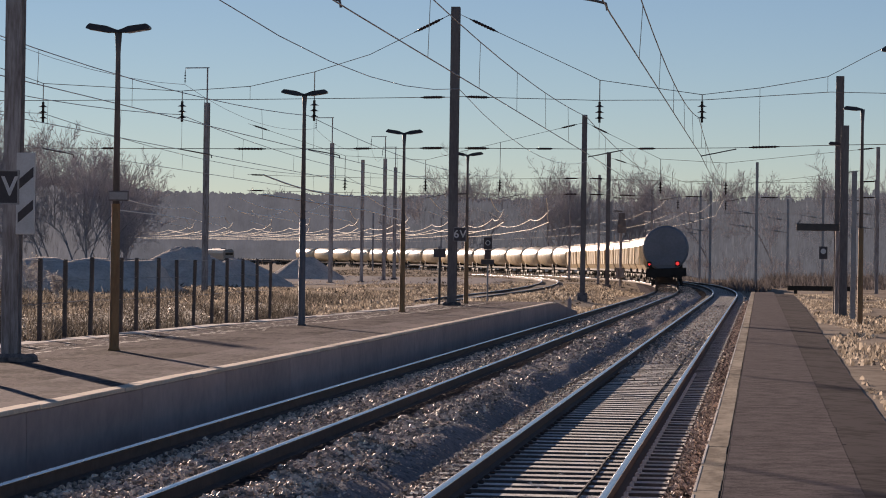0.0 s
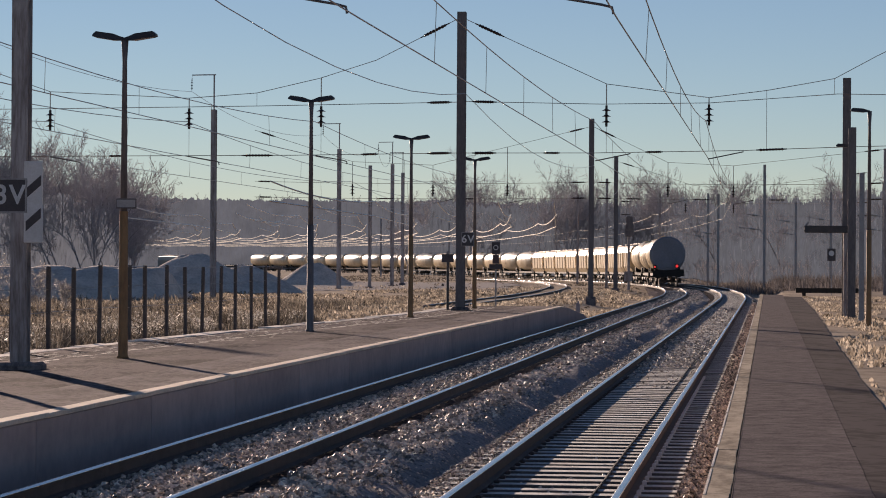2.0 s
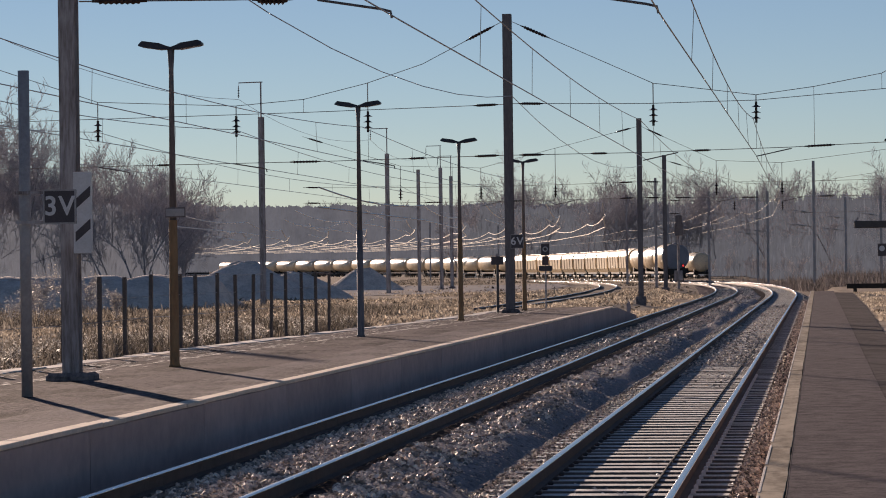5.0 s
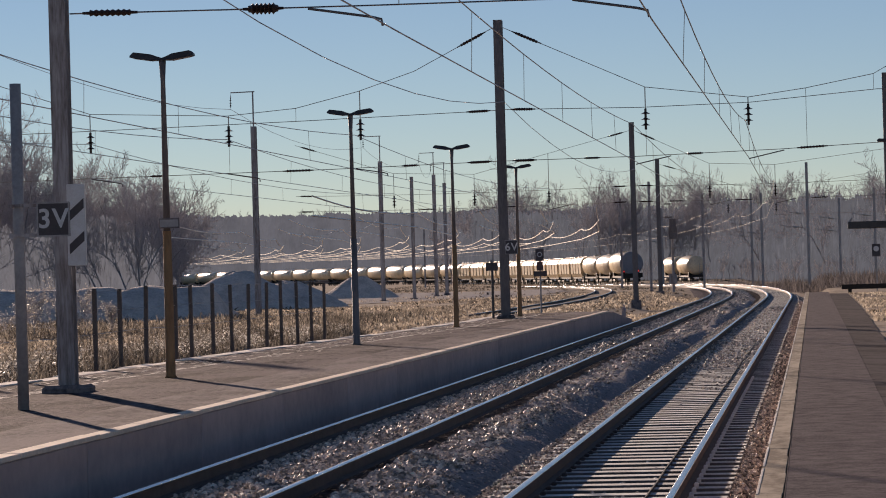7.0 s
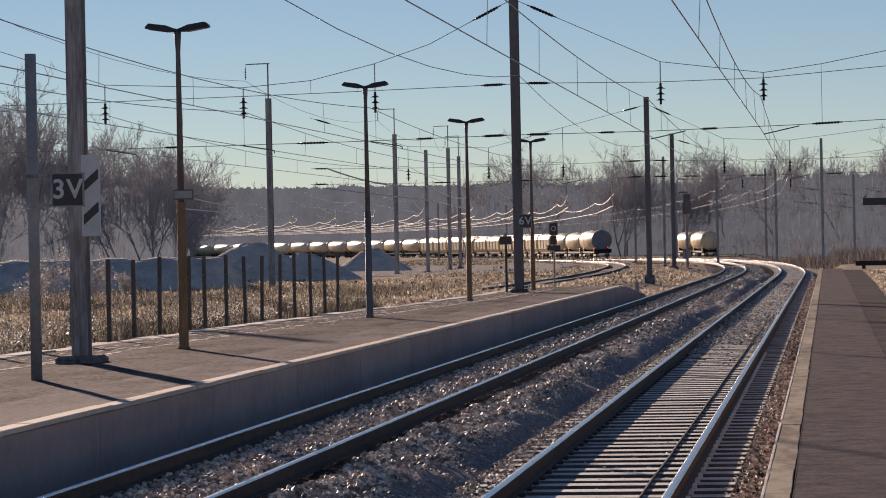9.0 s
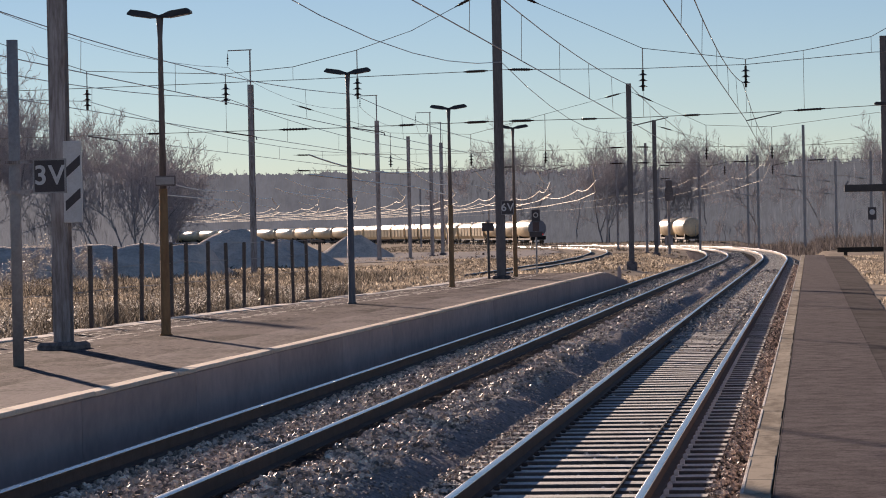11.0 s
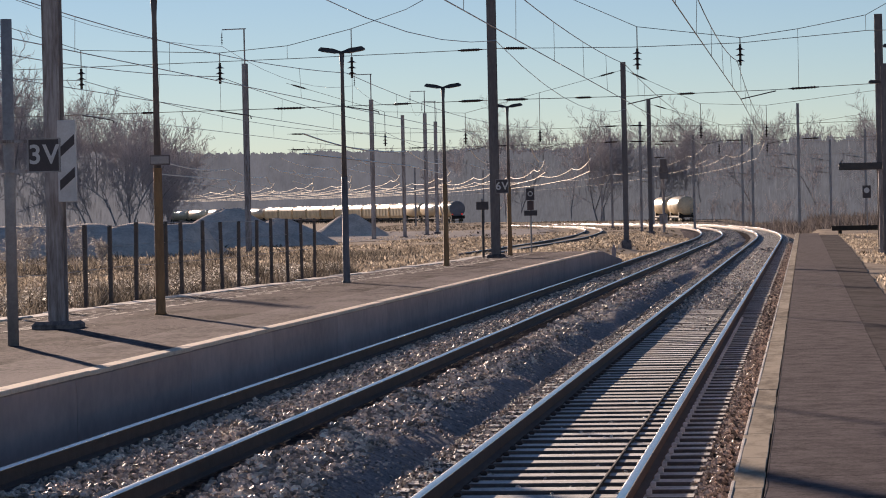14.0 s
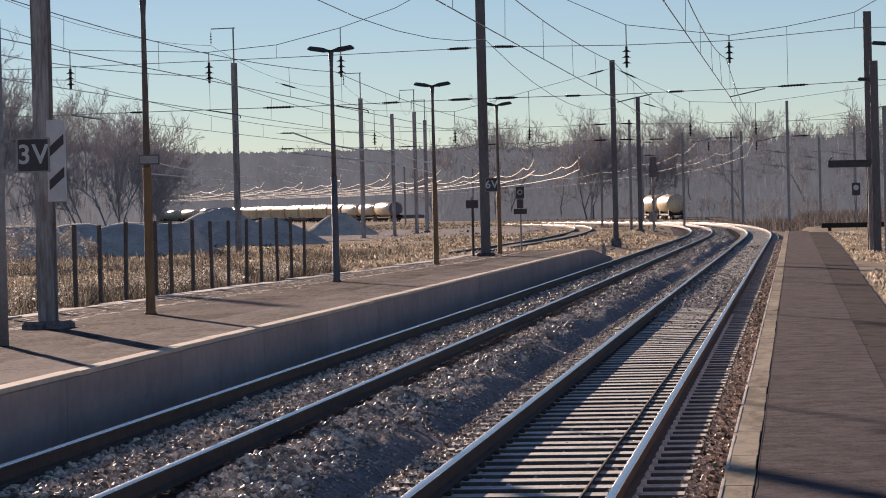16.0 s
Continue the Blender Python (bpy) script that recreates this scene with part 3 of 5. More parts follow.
# ---- masts, wires ----
def beam_mesh(w, d, z0, z1, t=0.022):
    """An H-section column in one piece, flanges across x."""
    h, k, q = w / 2, d / 2, t / 2
    sec = [(-h, -k), (h, -k), (h, -k + t), (q, -k + t), (q, k - t), (h, k - t), (h, k), (-h, k), (-h, k - t), (-q, k - t), (-q, -k + t), (-h, -k + t)]
    m = Mesh()
    n = len(sec)
    m.add([(x, y, z) for z in (z0, z1) for x, y in sec], [(i, (i + 1) % n, n + (i + 1) % n, n + i) for i in range(n)])
    return m.add([(x, y, z1) for x, y in sec], [(0, 1, 2, 3, 10, 11), (3, 4, 9, 10), (4, 5, 6, 7, 8, 9)])


def mast(x, y, z, top, w=0.30, label="", foot=True, arm=False, tone="steel", group="overhead line masts", pad=0.95):
    m = thing("catenary_mast", pose(x, y, z), label or "tall weathered steel H-section overhead line mast", "mast", group)
    part("column", beam_mesh(w, w, 0 if not foot else 0.1, top - z), M[tone], m)
    if foot:
        part("footing", Mesh().box(-w * pad, -w * pad, -0.5, w * pad, w * pad, 0.11, 0.05), M["asphalt_pale"], m, "weathered grey footing block")
    if arm:
        part("feeder_pole", Mesh().tube([(0, 0, top - z - 0.2), (0, 0, top - z + 1.95)], 0.045, 6), M["steel"], m)
        part("feeder_arm", Mesh().tube([(0.1, 0, top - z + 1.95), (-1.25, 0, top - z + 1.93), (-1.27, 0, top - z + 1.6)], 0.035, 6), M["steel"], m)
        part("feeder_insulator", string_mesh(0.55, 0.07), M["insul"], m, at=pose(-1.27, 0, top - z + 1.62))
    return m


def string_mesh(length, r, n=3):
    """A hanging string of insulator discs."""
    out = Mesh().tube([(0, 0, 0), (0, 0, -length)], r * 0.28, 6)
    for i in range(n):
        z = -length * (0.25 + 0.55 * i / max(1, n - 1))
        out.tube([(0, 0, z + 0.06), (0, 0, z + 0.03), (0, 0, z)], [r * 0.35, r * 0.6, r], 10)
    return out


def wire_line(pts, r, sag=0.0, n=8):
    """Points along a wire hung between each pair of given points."""
    out = []
    for a, b in zip(pts, pts[1:]):
        a, b = Vector(a), Vector(b)
        for i in range(n):
            t = i / n
            out.append(a.lerp(b, t) - Vector((0, 0, 4 * sag * t * (1 - t))))
    out.append(Vector(pts[-1]))
    return out


def strain(a, b, r=0.075):
    """A strain insulator between two points: ribbed spindle with clevises."""
    a, b = Vector(a), Vector(b)
    ts = [0, 0.12, 0.14] + [0.2 + 0.05 * i for i in range(13)] + [0.86, 0.88, 1.0]
    rs = [0.02, 0.025, 0.05] + [r * (1.0 if i % 2 else 0.62) for i in range(13)] + [0.05, 0.025, 0.02]
    return Mesh().tube([a.lerp(b, t) for t in ts], rs, 8)


def headspan(y, xl, xr, carrier, upper, lower, hangers, label, r=0.012, inline=(), near=(), fat=1.0, down=False, ties=()):
    """Cross wires between two masts: a sagging carrier, two level wires, droppers, insulators.
    carrier: (x, z) points from mast to mast; upper, lower: one height or such points; hangers: x of each track's insulator;
    inline: (x, half length) of insulators in the lower wire; ties: (x, whether it reaches the lower wire)."""
    h = thing("headspan", pose(0, 0, 0), label, "overhead wire", "cross spans")
    part("carrier_wire", Mesh().tube([(x, y, z) for x, z in carrier], r, 5), M["wire"], h)
    if not hasattr(upper, "__len__"):
        upper = [(p.x, p.z) for p in wire_line([(xl, y, upper), (xr, y, upper)], r, 0.12)]
        lower = [(p.x, p.z) for p in wire_line([(xl, y, lower), (xr, y, lower)], r, 0.08)]
    part("upper_cross_wire", Mesh().tube([(x, y, z) for x, z in upper], r, 5), M["wire"], h)
    part("lower_cross_wire", Mesh().tube([(x, y, z) for x, z in lower], r, 5), M["wire"], h)
    cx, cz = [c[0] for c in carrier], [c[1] for c in carrier]
    up_z = lambda x: float(np.interp(x, [c[0] for c in upper], [c[1] for c in upper]))
    low_z = lambda x: float(np.interp(x, [c[0] for c in lower], [c[1] for c in lower]))
    for x, to_lower in ties:
        part("tie_wire", Mesh().tube([(x, y, float(np.interp(x, cx, cz))), (x, y, low_z(x) if to_lower else up_z(x))], 0.008, 4), M["wire"], h)
    for x in hangers:
        zc, zu = float(np.interp(x, cx, cz)), up_z(x)
        part("hanger", Mesh().tube([(x, y, zc), (x, y, zu - 0.12)], 0.02, 5), M["wire"], h)
        part("insulator_string", string_mesh(0.72, 0.17), M["insul"], h, at=pose(x, y, zu - 0.05))
        part("drop_wire", Mesh().tube([(x, y, zu - 0.6), (x, y, low_z(x))], 0.007, 4), M["wire"], h)
    for sx, d in ((xl, 1), (xr, -1)):
        for zf in (up_z, low_z):
            part("strain_insulator", strain((sx + 0.2 * d, y, zf(sx)), (sx + 1.05 * d, y, zf(sx + 1.05 * d)), 0.055), M["insul"], h)
        zt = float(np.interp(sx, cx, cz))
        z1 = float(np.interp(sx + 1.6 * d, cx, cz))
        part("strain_insulator", strain((sx + 0.3 * d, y, zt + (z1 - zt) * 0.19), (sx + 1.3 * d, y, zt + (z1 - zt) * 0.81), 0.06), M["insul"], h)
    for x, half in inline:
        part("section_insulator", strain((x - half, y, low_z(x - half)), (x + half, y, low_z(x + half)), 0.045 * fat), M["insul"], h)
    for x in near:
        z = low_z(x)
        pts = [(x, y, z - 0.02), (x + 0.95, y, z - 0.18), (x + 1.1, y, z - 0.22), (x + 1.12, y, z - 0.32)] if down else [(x, y, z - 0.27), (x + 0.25, y, z - 0.22), (x + 1.2, y, z - 0.02)]
        part("steady_arm", Mesh().tube(pts, 0.022, 6), M["steel_dark"], h)
    return h


def catenary(x0, supports, zm, zc, label, r=0.012, sag=0.32, stagger=0.06, bright=False):
    """Messenger and contact wire over a track with droppers; supports: values of s."""
    c = thing("overhead_line", pose(0, 0, 0), label, "overhead wire", "overhead lines")
    for k, (s0, s1) in enumerate(zip(supports, supports[1:])):
        n = 12
        top, low = [], []
        for i in range(n + 1):
            t = i / n
            a, b = line_at(s0, x0)[0], line_at(s1, x0)[0]
            p = a.lerp(b, t)
            off = stagger * (1 if k % 2 else -1) * (1 - 2 * t)
            top.append((p.x, p.y, p.z + zm - 4 * sag * t * (1 - t)))
            low.append((p.x + off, p.y, p.z + zc))
        # far spans: glint painted by the pale wire, drawn thicker for its bloom
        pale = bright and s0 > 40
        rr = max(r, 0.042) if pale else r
        part("messenger_wire", Mesh().tube(top, rr, 5), M["wire_glint" if pale else "wire"], c)
        part("contact_wire", Mesh().tube(low, rr, 5), M["wire_glint" if pale else "wire"], c)
        for i in range(2, n, 2):
            part("dropper", Mesh().tube([top[i], low[i]], 0.0065, 4), M["wire"], c)
    return c


def sign_text(text, size, material, parent, m):
    cu = bpy.data.curves.new("lettering", "FONT")
    cu.body, cu.size, cu.align_x, cu.align_y, cu.extrude, cu.offset, cu.space_character = text, size, "CENTER", "CENTER", 0.004, 0.006, 1.12
    tmp = bpy.data.objects.new("lettering", cu)
    scene.collection.objects.link(tmp)
    bpy.context.view_layer.update()
    me = bpy.data.meshes.new_from_object(tmp.evaluated_get(bpy.context.evaluated_depsgraph_get()))
    bpy.data.objects.remove(tmp)
    me.materials.clear()
    me.materials.append(material)
    ob = new("lettering", me)
    ob.parent, ob.matrix_basis = parent, m
    return tagged(ob, "white letters and numerals " + text)


def plate(parent, text, w, hgt, m):
    """A dark enamel plate with a pale rim, facing -Y."""
    p = part("sign_plate", Mesh().box(-w / 2, -0.012, -hgt / 2, w / 2, 0.012, hgt / 2, 0.004), M["sign_dark"], parent, "dark plate with white rim", at=m)
    rim = Mesh()
    for x0, z0, x1, z1 in ((-w / 2, hgt / 2 - 0.02, w / 2, hgt / 2), (-w / 2, -hgt / 2, w / 2, -hgt / 2 + 0.02), (-w / 2, -hgt / 2 + 0.02, -w / 2 + 0.02, hgt / 2 - 0.02), (w / 2 - 0.02, -hgt / 2 + 0.02, w / 2, hgt / 2 - 0.02)):
        rim.box(x0, -0.02, z0, x1, -0.0125, z1)
    part("rim", rim, M["steel_grey"], p)
    sign_text(text, hgt * 0.78, M["sign_white"], p, pose(0, -0.018, 0.0, 90, 0, 0))
    return p


# masts at the station
mast_l = mast(-11.18, 40.64, LEFT_Z, 10.7, 0.25, "weathered steel mast with chevron board on the platform", pad=1.3)
board = part("chevron_board", Mesh().box(-0.14, -0.02, -0.61, 0.14, 0.02, 0.61, 0.008), M["sign_white"], mast_l, "white board with black diagonal bars", at=pose(0.285, -0.35, 2.51))
for dz in (0.22, -0.27):
    part("black_bar", Mesh().add([(-0.11, -0.026, dz - 0.17), (0.12, -0.026, dz + 0.03), (0.12, -0.026, dz + 0.18), (-0.11, -0.026, dz - 0.02),
                                  (-0.11, -0.0205, dz - 0.17), (0.12, -0.0205, dz + 0.03), (0.12, -0.0205, dz + 0.18), (-0.11, -0.0205, dz - 0.02)],
                                 [(0, 1, 2, 3), (7, 6, 5, 4), (0, 4, 5, 1), (1, 5, 6, 2), (2, 6, 7, 3), (3, 7, 4, 0)]), M["sign_dark"], board)
mast_c = mast(-10.49, 94.35, LEFT_Z, 10.66, 0.30, "tall dark steel mast carrying the cross span", tone="steel_dark")
plate(mast_c, "6V", 0.44, 0.48, pose(0.27, -0.19, 2.43))
sign3 = thing("platform_sign", pose(-10.28, 35.14, LEFT_Z), "grey tubular post holding a dark 3V plate", "sign")
part("post", Mesh().tube([(0, 0, 0), (0, 0, 4.27)], 0.075, 12), M["steel_grey"], sign3, smooth=True)
for z in (2.67, 2.28):
    part("bracket", Mesh().box(-0.1, -0.1, z - 0.02, 0.1, -0.075, z + 0.02).box(0.02, -0.11, z - 0.02, 0.72, -0.09, z + 0.02), M["steel"], sign3)
plate(sign3, "3V", 0.44, 0.45, pose(0.505, -0.13, 2.48))

mast(-10.55, 165.5, -0.05, 10.7, 0.30, tone="steel_dark")
mast(-12.16, 221.8, -0.05, 10.65, 0.32, tone="steel_dark")
mast(-14.37, 247.3, -0.2, 9.6, 0.22)
mast(-21.84, 318.4, -0.4, 9.9, 0.24)
mast(-9.64, 247.0, -0.2, 8.3, 0.2)
for x, y, top in ((-30.8, 152, 10.5), (-32.8, 210.3, 10.7), (-33.1, 242.8, 10.7), (-34.9, 263.4, 10.6)):
    mast(x, y, -0.1, top, 0.30, "yard mast with a bracket for the feeder wire", arm=True, group="yard masts")
mast(-32.3, 223.5, -0.1, 9.9, 0.26, group="yard masts")
mast(2.62, 95.1, RIGHT_Z - 0.2, 8.42, 0.27, "dark steel mast beside the grassy platform edge", tone="steel_dark")
mast(2.72, 92.2, RIGHT_Z - 0.2, 6.6, 0.26, "shorter dark steel mast beside the grassy platform edge", foot=False, tone="steel_dark")
mast(2.84, 86.0, RIGHT_Z - 0.2, 4.9, 0.16, "grey steel post beside the lamp", foot=False, tone="steel_grey")
mast(6.9, 167.0, -0.1, 9.0, 0.22)
mast(-31.15, 94.6, -0.1, 10.7, 0.33, "tall steel mast at the outer end of the cross span", group="yard masts")
for x, y, top in ((-0.4, 262, 11.4), (-5.4, 300, 9.6), (-7.15, 330, 10.4), (2.9, 300, 8.8), (6.3, 285, 9.4), (10.6, 260, 9.8), (-42, 560, 9.6), (-52, 600, 9.6), (-27, 420, 9.8), (-20, 372, 9.8), (-60, 520, 9.4), (-66, 470, 9.4), (-34, 470, 9.6)):
    m = mast(x, y, -0.8, top, 0.26, "distant grey steel mast with cantilever arm", foot=False, tone="steel_grey", group="distant masts")
    for dz, reach in ((7.3, -2.2), (6.0, -2.6)):
        part("cantilever", Mesh().tube([(0, 0, dz), (reach, 0, dz + 0.35)], 0.035, 6), M["steel_grey"], m)
        part("cantilever_insulator", strain((reach * 0.25, 0, dz + 0.09), (reach * 0.6, 0, dz + 0.21), 0.10), M["insul_w"], m, "pale glass insulator")

# cross spans
headspan(94.6, -10.35, 12.0, [(-10.35, 10.42), (-5.53, 8.2), (-2.04, 7.73), (-0.09, 7.97), (2.19, 8.37), (3.6, 9.13), (12, 13.3)],
         [(-10.35, 7.60), (-5.7, 7.51), (-2.0, 7.55), (2.3, 7.85), (12, 7.7)], [(-10.35, 5.83), (-5.9, 5.84), (-0.9, 5.93), (2.7, 6.06), (12, 6.3)], (-5.53, -2.04),
         inline=((0.08, 0.52), (-7.4, 0.28), (-3.9, 0.3)), near=(-2.06, -5.9), ties=((-0.09, True), (2.19, False)), label="cross-span wires with brown insulators above both platforms")
headspan(94.6, -31.0, -10.65, [(-31, 10.0), (-25.0, 7.95), (-20.1, 7.72), (-17.66, 7.9), (-15.44, 8.41), (-13.48, 9.03), (-10.65, 10.45)],
         [(-31, 7.3), (-24.5, 7.36), (-17.5, 7.45), (-10.65, 7.58)], [(-31, 5.65), (-21.9, 5.71), (-16.5, 5.74), (-10.65, 5.83)], (-25.0, -20.05, -15.4),
         inline=((-17.63, 0.55), (-13.7, 0.3), (-22.6, 0.3)), near=(-25, -20.1, -15.6), down=True, ties=((-17.66, False),), label="cross-span wires with brown insulators above the yard")
headspan(165.5, -10.4, 6.9, [(-10.4, 10.2), (-6.0, 8.1), (-2.1, 7.9), (6.9, 8.9)], 6.9, 5.95, (-5.98, -2.1), inline=((-8, 0.5), (-4, 0.5), (0.5, 0.5)), near=(-5.98, -2.1), label="further cross-span wires with hanging insulators")
headspan(165.5, -31.0, -10.7, [(-31, 10.0), (-25.0, 8.1), (-20.1, 7.9), (-10.7, 10.2)], 6.9, 5.95, (-25.0, -20.1, -15.6), inline=((-18, 0.5), (-23, 0.5)), near=(-20.1, -15.6), label="further cross-span wires above the yard tracks")
headspan(221.8, -12.0, 8.0, [(-12.0, 10.2), (-6.0, 8.3), (-2.1, 8.1), (8.0, 9.4)], 7.0, 5.95, (-6.6, -2.8), "distant cross-span wires above the curve")
headspan(40.6, -11.0, 8.0, [(-11, 10.5), (-6, 8.5), (-2.1, 8.3), (8, 10.5)], 7.45, 6.13, (-5.98, -2.1), inline=((-8.03, 0.31),), near=(-7.35, -3.4), fat=2.0, down=True, label="cross-span wires above the near platform end")

SUP = [-BEND - 12, 40.6 - BEND, 94.6 - BEND, 165.5 - BEND, 222 - BEND, 275 - BEND, 330 - BEND, 385 - BEND, 440 - BEND, 495 - BEND, 550 - BEND, 605 - BEND]
catenary(X1 - 0.05, SUP[:7], 6.95, 5.68, "contact and messenger wires above the main track", sag=0.55, stagger=-0.08)
catenary(X2, SUP, 6.95, 5.68, "contact and messenger wires above the second track", stagger=-0.05)
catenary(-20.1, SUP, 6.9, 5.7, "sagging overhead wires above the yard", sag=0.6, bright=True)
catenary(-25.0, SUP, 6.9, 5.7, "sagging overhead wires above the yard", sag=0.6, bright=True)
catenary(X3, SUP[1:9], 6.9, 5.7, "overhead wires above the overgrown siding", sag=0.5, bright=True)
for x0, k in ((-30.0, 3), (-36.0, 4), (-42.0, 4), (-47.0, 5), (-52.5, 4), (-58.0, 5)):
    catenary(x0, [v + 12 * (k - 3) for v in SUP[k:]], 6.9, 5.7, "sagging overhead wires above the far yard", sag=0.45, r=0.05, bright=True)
feeder = thing("feeder_wire", pose(0, 0, 0), "long feeder wires strung along the yard masts", "overhead wire")
part("wire", Mesh().tube(wire_line([(-32, 94, 12.0), (-32.07, 152, 11.5), (-34.1, 210.3, 11.8), (-34.4, 242.8, 11.8), (-36.2, 263.4, 11.7)], 0.01, 0.9), 0.012, 5), M["wire"], feeder)
part("wire", Mesh().tube(wire_line([(-10.9, 40.6, 7.9), (-10.35, 94.35, 7.85), (-10.4, 165.5, 7.9), (-12, 221.8, 7.9)], 0.01, 1.0), 0.012, 5), M["wire"], feeder)

part("wire", Mesh().tube(wire_line([(-58.3, 300, 7.3), (-72.8, 420, 8.8), (-81.9, 520, 12.3)], 0.01, 0.95), 0.055, 5), M["wire_glint"], feeder)


# ---- platform lamps ----
def lamp_head(parent, side, z, reach=0.545, tilt=9):
    m = Mesh()
    prof = [(0, 0.05, -0.02, 0.02), (0.14, 0.07, -0.035, 0.03), (0.34, 0.10, -0.05, 0.055), (0.88, 0.10, -0.05, 0.05), (1.0, 0.07, -0.045, -0.01)]
    vs, fs = [], []
    for t, w, lo, hi in prof:
        x, zz = side * reach * t, reach * t * math.tan(radians(tilt))
        vs += [(x, -w * 1.4, zz + lo), (x, w * 1.4, zz + lo), (x, w, zz + hi), (x, -w, zz + hi)]
    for i in range(4):
        for k in range(4):
            fs.append((4 * i + k, 4 * i + (k + 1) % 4, 4 * i + 4 + (k + 1) % 4, 4 * i + 4 + k))
    fs += [(3, 2, 1, 0), (16, 17, 18, 19)]
    m.add(vs, fs)
    head = part("lamp_head", m, M["lamp"], parent, at=pose(0, 0, z))
    w = Mesh()
    w.add([(side * reach * 0.3, -0.1, reach * 0.3 * math.tan(radians(tilt)) - 0.056), (side * reach * 0.9, -0.09, reach * 0.9 * math.tan(radians(tilt)) - 0.056),
           (side * reach * 0.9, 0.09, reach * 0.9 * math.tan(radians(tilt)) - 0.056), (side * reach * 0.3, 0.1, reach * 0.3 * math.tan(radians(tilt)) - 0.056)], [(0, 1, 2, 3)])
    part("diffuser", w, M["sign_white"], head, "frosted cover")


def platform_lamp(x, y, z, top, heads=(-1, 1), box=False, r=0.085, lower="rust", label="", reach=0.545, tilt=9):
    l = thing("platform_lamp", pose(x, y, z), label or "platform lamp with two winged heads on a tapered post", "street lamp", "platform lamps")
    hgt = top - z
    part("lower_post", Mesh().tube([(0, 0, 0), (0, 0, 0.05), (0, 0, hgt * 0.46)], [r * 1.35, r, r * 0.85], 12), M[lower], l, "rust-brown lower post", smooth=True)
    part("upper_post", Mesh().tube([(0, 0, hgt * 0.46), (0, 0, hgt * 0.93), (0, 0, hgt)], [r * 0.72, r * 0.48, r * 0.75], 12), M["steel_dark"], l, smooth=True)
    for s in heads:
        lamp_head(l, s, hgt, reach, tilt)
    if box:
        b = part("name_plate", Mesh().box(-0.10, -0.13, -0.085, 0.24, -0.09, 0.085, 0.006), M["steel_dark"], l, "small dark-framed grey plate", at=pose(0, 0, 2.6))
        part("plate_face", Mesh().box(-0.085, -0.136, -0.06, 0.225, -0.1305, 0.06), M["steel_grey"], b)
    return l


platform_lamp(-10.77, 45.59, LEFT_Z, 5.80, box=True, label="platform lamp with winged heads and a small plate")
platform_lamp(-10.67, 64.11, LEFT_Z, 5.84, lower="steel_dark")
platform_lamp(-10.56, 81.59, LEFT_Z, 5.73)
platform_lamp(-10.42, 98.23, LEFT_Z, 5.72)
platform_lamp(2.87, 80.56, RIGHT_Z - 0.2, 6.50, heads=(-1,), label="single-headed platform lamp with rust-brown post", reach=0.55, tilt=5)
platform_lamp(2.75, 92.8, RIGHT_Z - 0.2, 6.0, heads=(-1,), label="single-headed platform lamp behind the masts", reach=0.55, tilt=5)
platform_lamp(2.86, 55.0, RIGHT_Z - 0.2, 6.25, heads=(-1,), label="single-headed platform lamp on the grass edge", reach=0.55, tilt=5)


# ---- signs, signal, beams ----
def small_sign(x, y, z, hgt, w, ph, label):
    s = thing("notice_post", pose(x, y, z), label, "sign")
    part("post", Mesh().tube([(0, 0, 0), (0, 0, hgt)], 0.045, 8), M["lamp"], s)
    part("notice_plate", Mesh().box(-w / 2, -0.075, hgt - ph, w / 2, -0.05, hgt + 0.02, 0.005), M["sign_dark"], s)
    part("cap", Mesh().box(-0.05, -0.06, hgt + 0.02, 0.05, 0.02, hgt + 0.12, 0.02), M["steel"], s)
    return s


small_sign(-10.92, 94.3, LEFT_Z, 1.9, 0.42, 0.26, "black post with a small dark notice plate")

disc = thing("track_sign", pose(-12.4, 126.2, -0.05), "dark plate with white ring above a maroon panel", "sign")
part("post", Mesh().tube([(0, 0, 0), (0, 0, 3.1)], 0.04, 8), M["steel_grey"], disc)
part("upper_plate", Mesh().box(-0.19, -0.07, 2.5, 0.19, -0.05, 3.05, 0.01), M["sign_dark"], disc)
ring = Mesh()
ring.tube([(0.1 * math.cos(a), -0.08, 2.8 + 0.1 * math.sin(a)) for a in np.linspace(0, 6.2832, 17)], 0.022, 5, cap=False)
part("ring", ring, M["sign_white"], disc)
part("maroon_panel", Mesh().box(-0.15, -0.07, 2.06, 0.15, -0.05, 2.48, 0.01), M["sign_red"], disc)
part("lower_plate", Mesh().box(-0.30, -0.07, 1.8, 0.30, -0.05, 2.04, 0.01), M["sign_dark"], disc)

sig = thing("railway_signal", pose(-11.2, 223.5, -0.1), "railway signal with two dark heads on a grey post", "railway signal")
part("post", Mesh().tube([(0, 0, 0), (0, 0, 5.2)], 0.11, 8), M["steel"], sig)
part("platform_cage", Mesh().box(-0.55, -0.3, 3.55, 0.75, 0.3, 3.62).box(-0.55, -0.3, 3.62, -0.5, 0.3, 4.4).box(0.7, -0.3, 3.62, 0.75, 0.3, 4.4), M["steel"], sig)
part("signal_head", Mesh().tube([(0.06, -0.22, 5.15), (0.06, -0.20, 5.15), (0.06, -0.02, 5.15)], [0.30, 0.34, 0.34], 20).box(-0.28, -0.2, 4.3, 0.40, -0.02, 5.15, 0.03).box(-0.2, -0.2, 5.3, 0.32, -0.02, 5.95, 0.06), M["steel_dark"], sig)
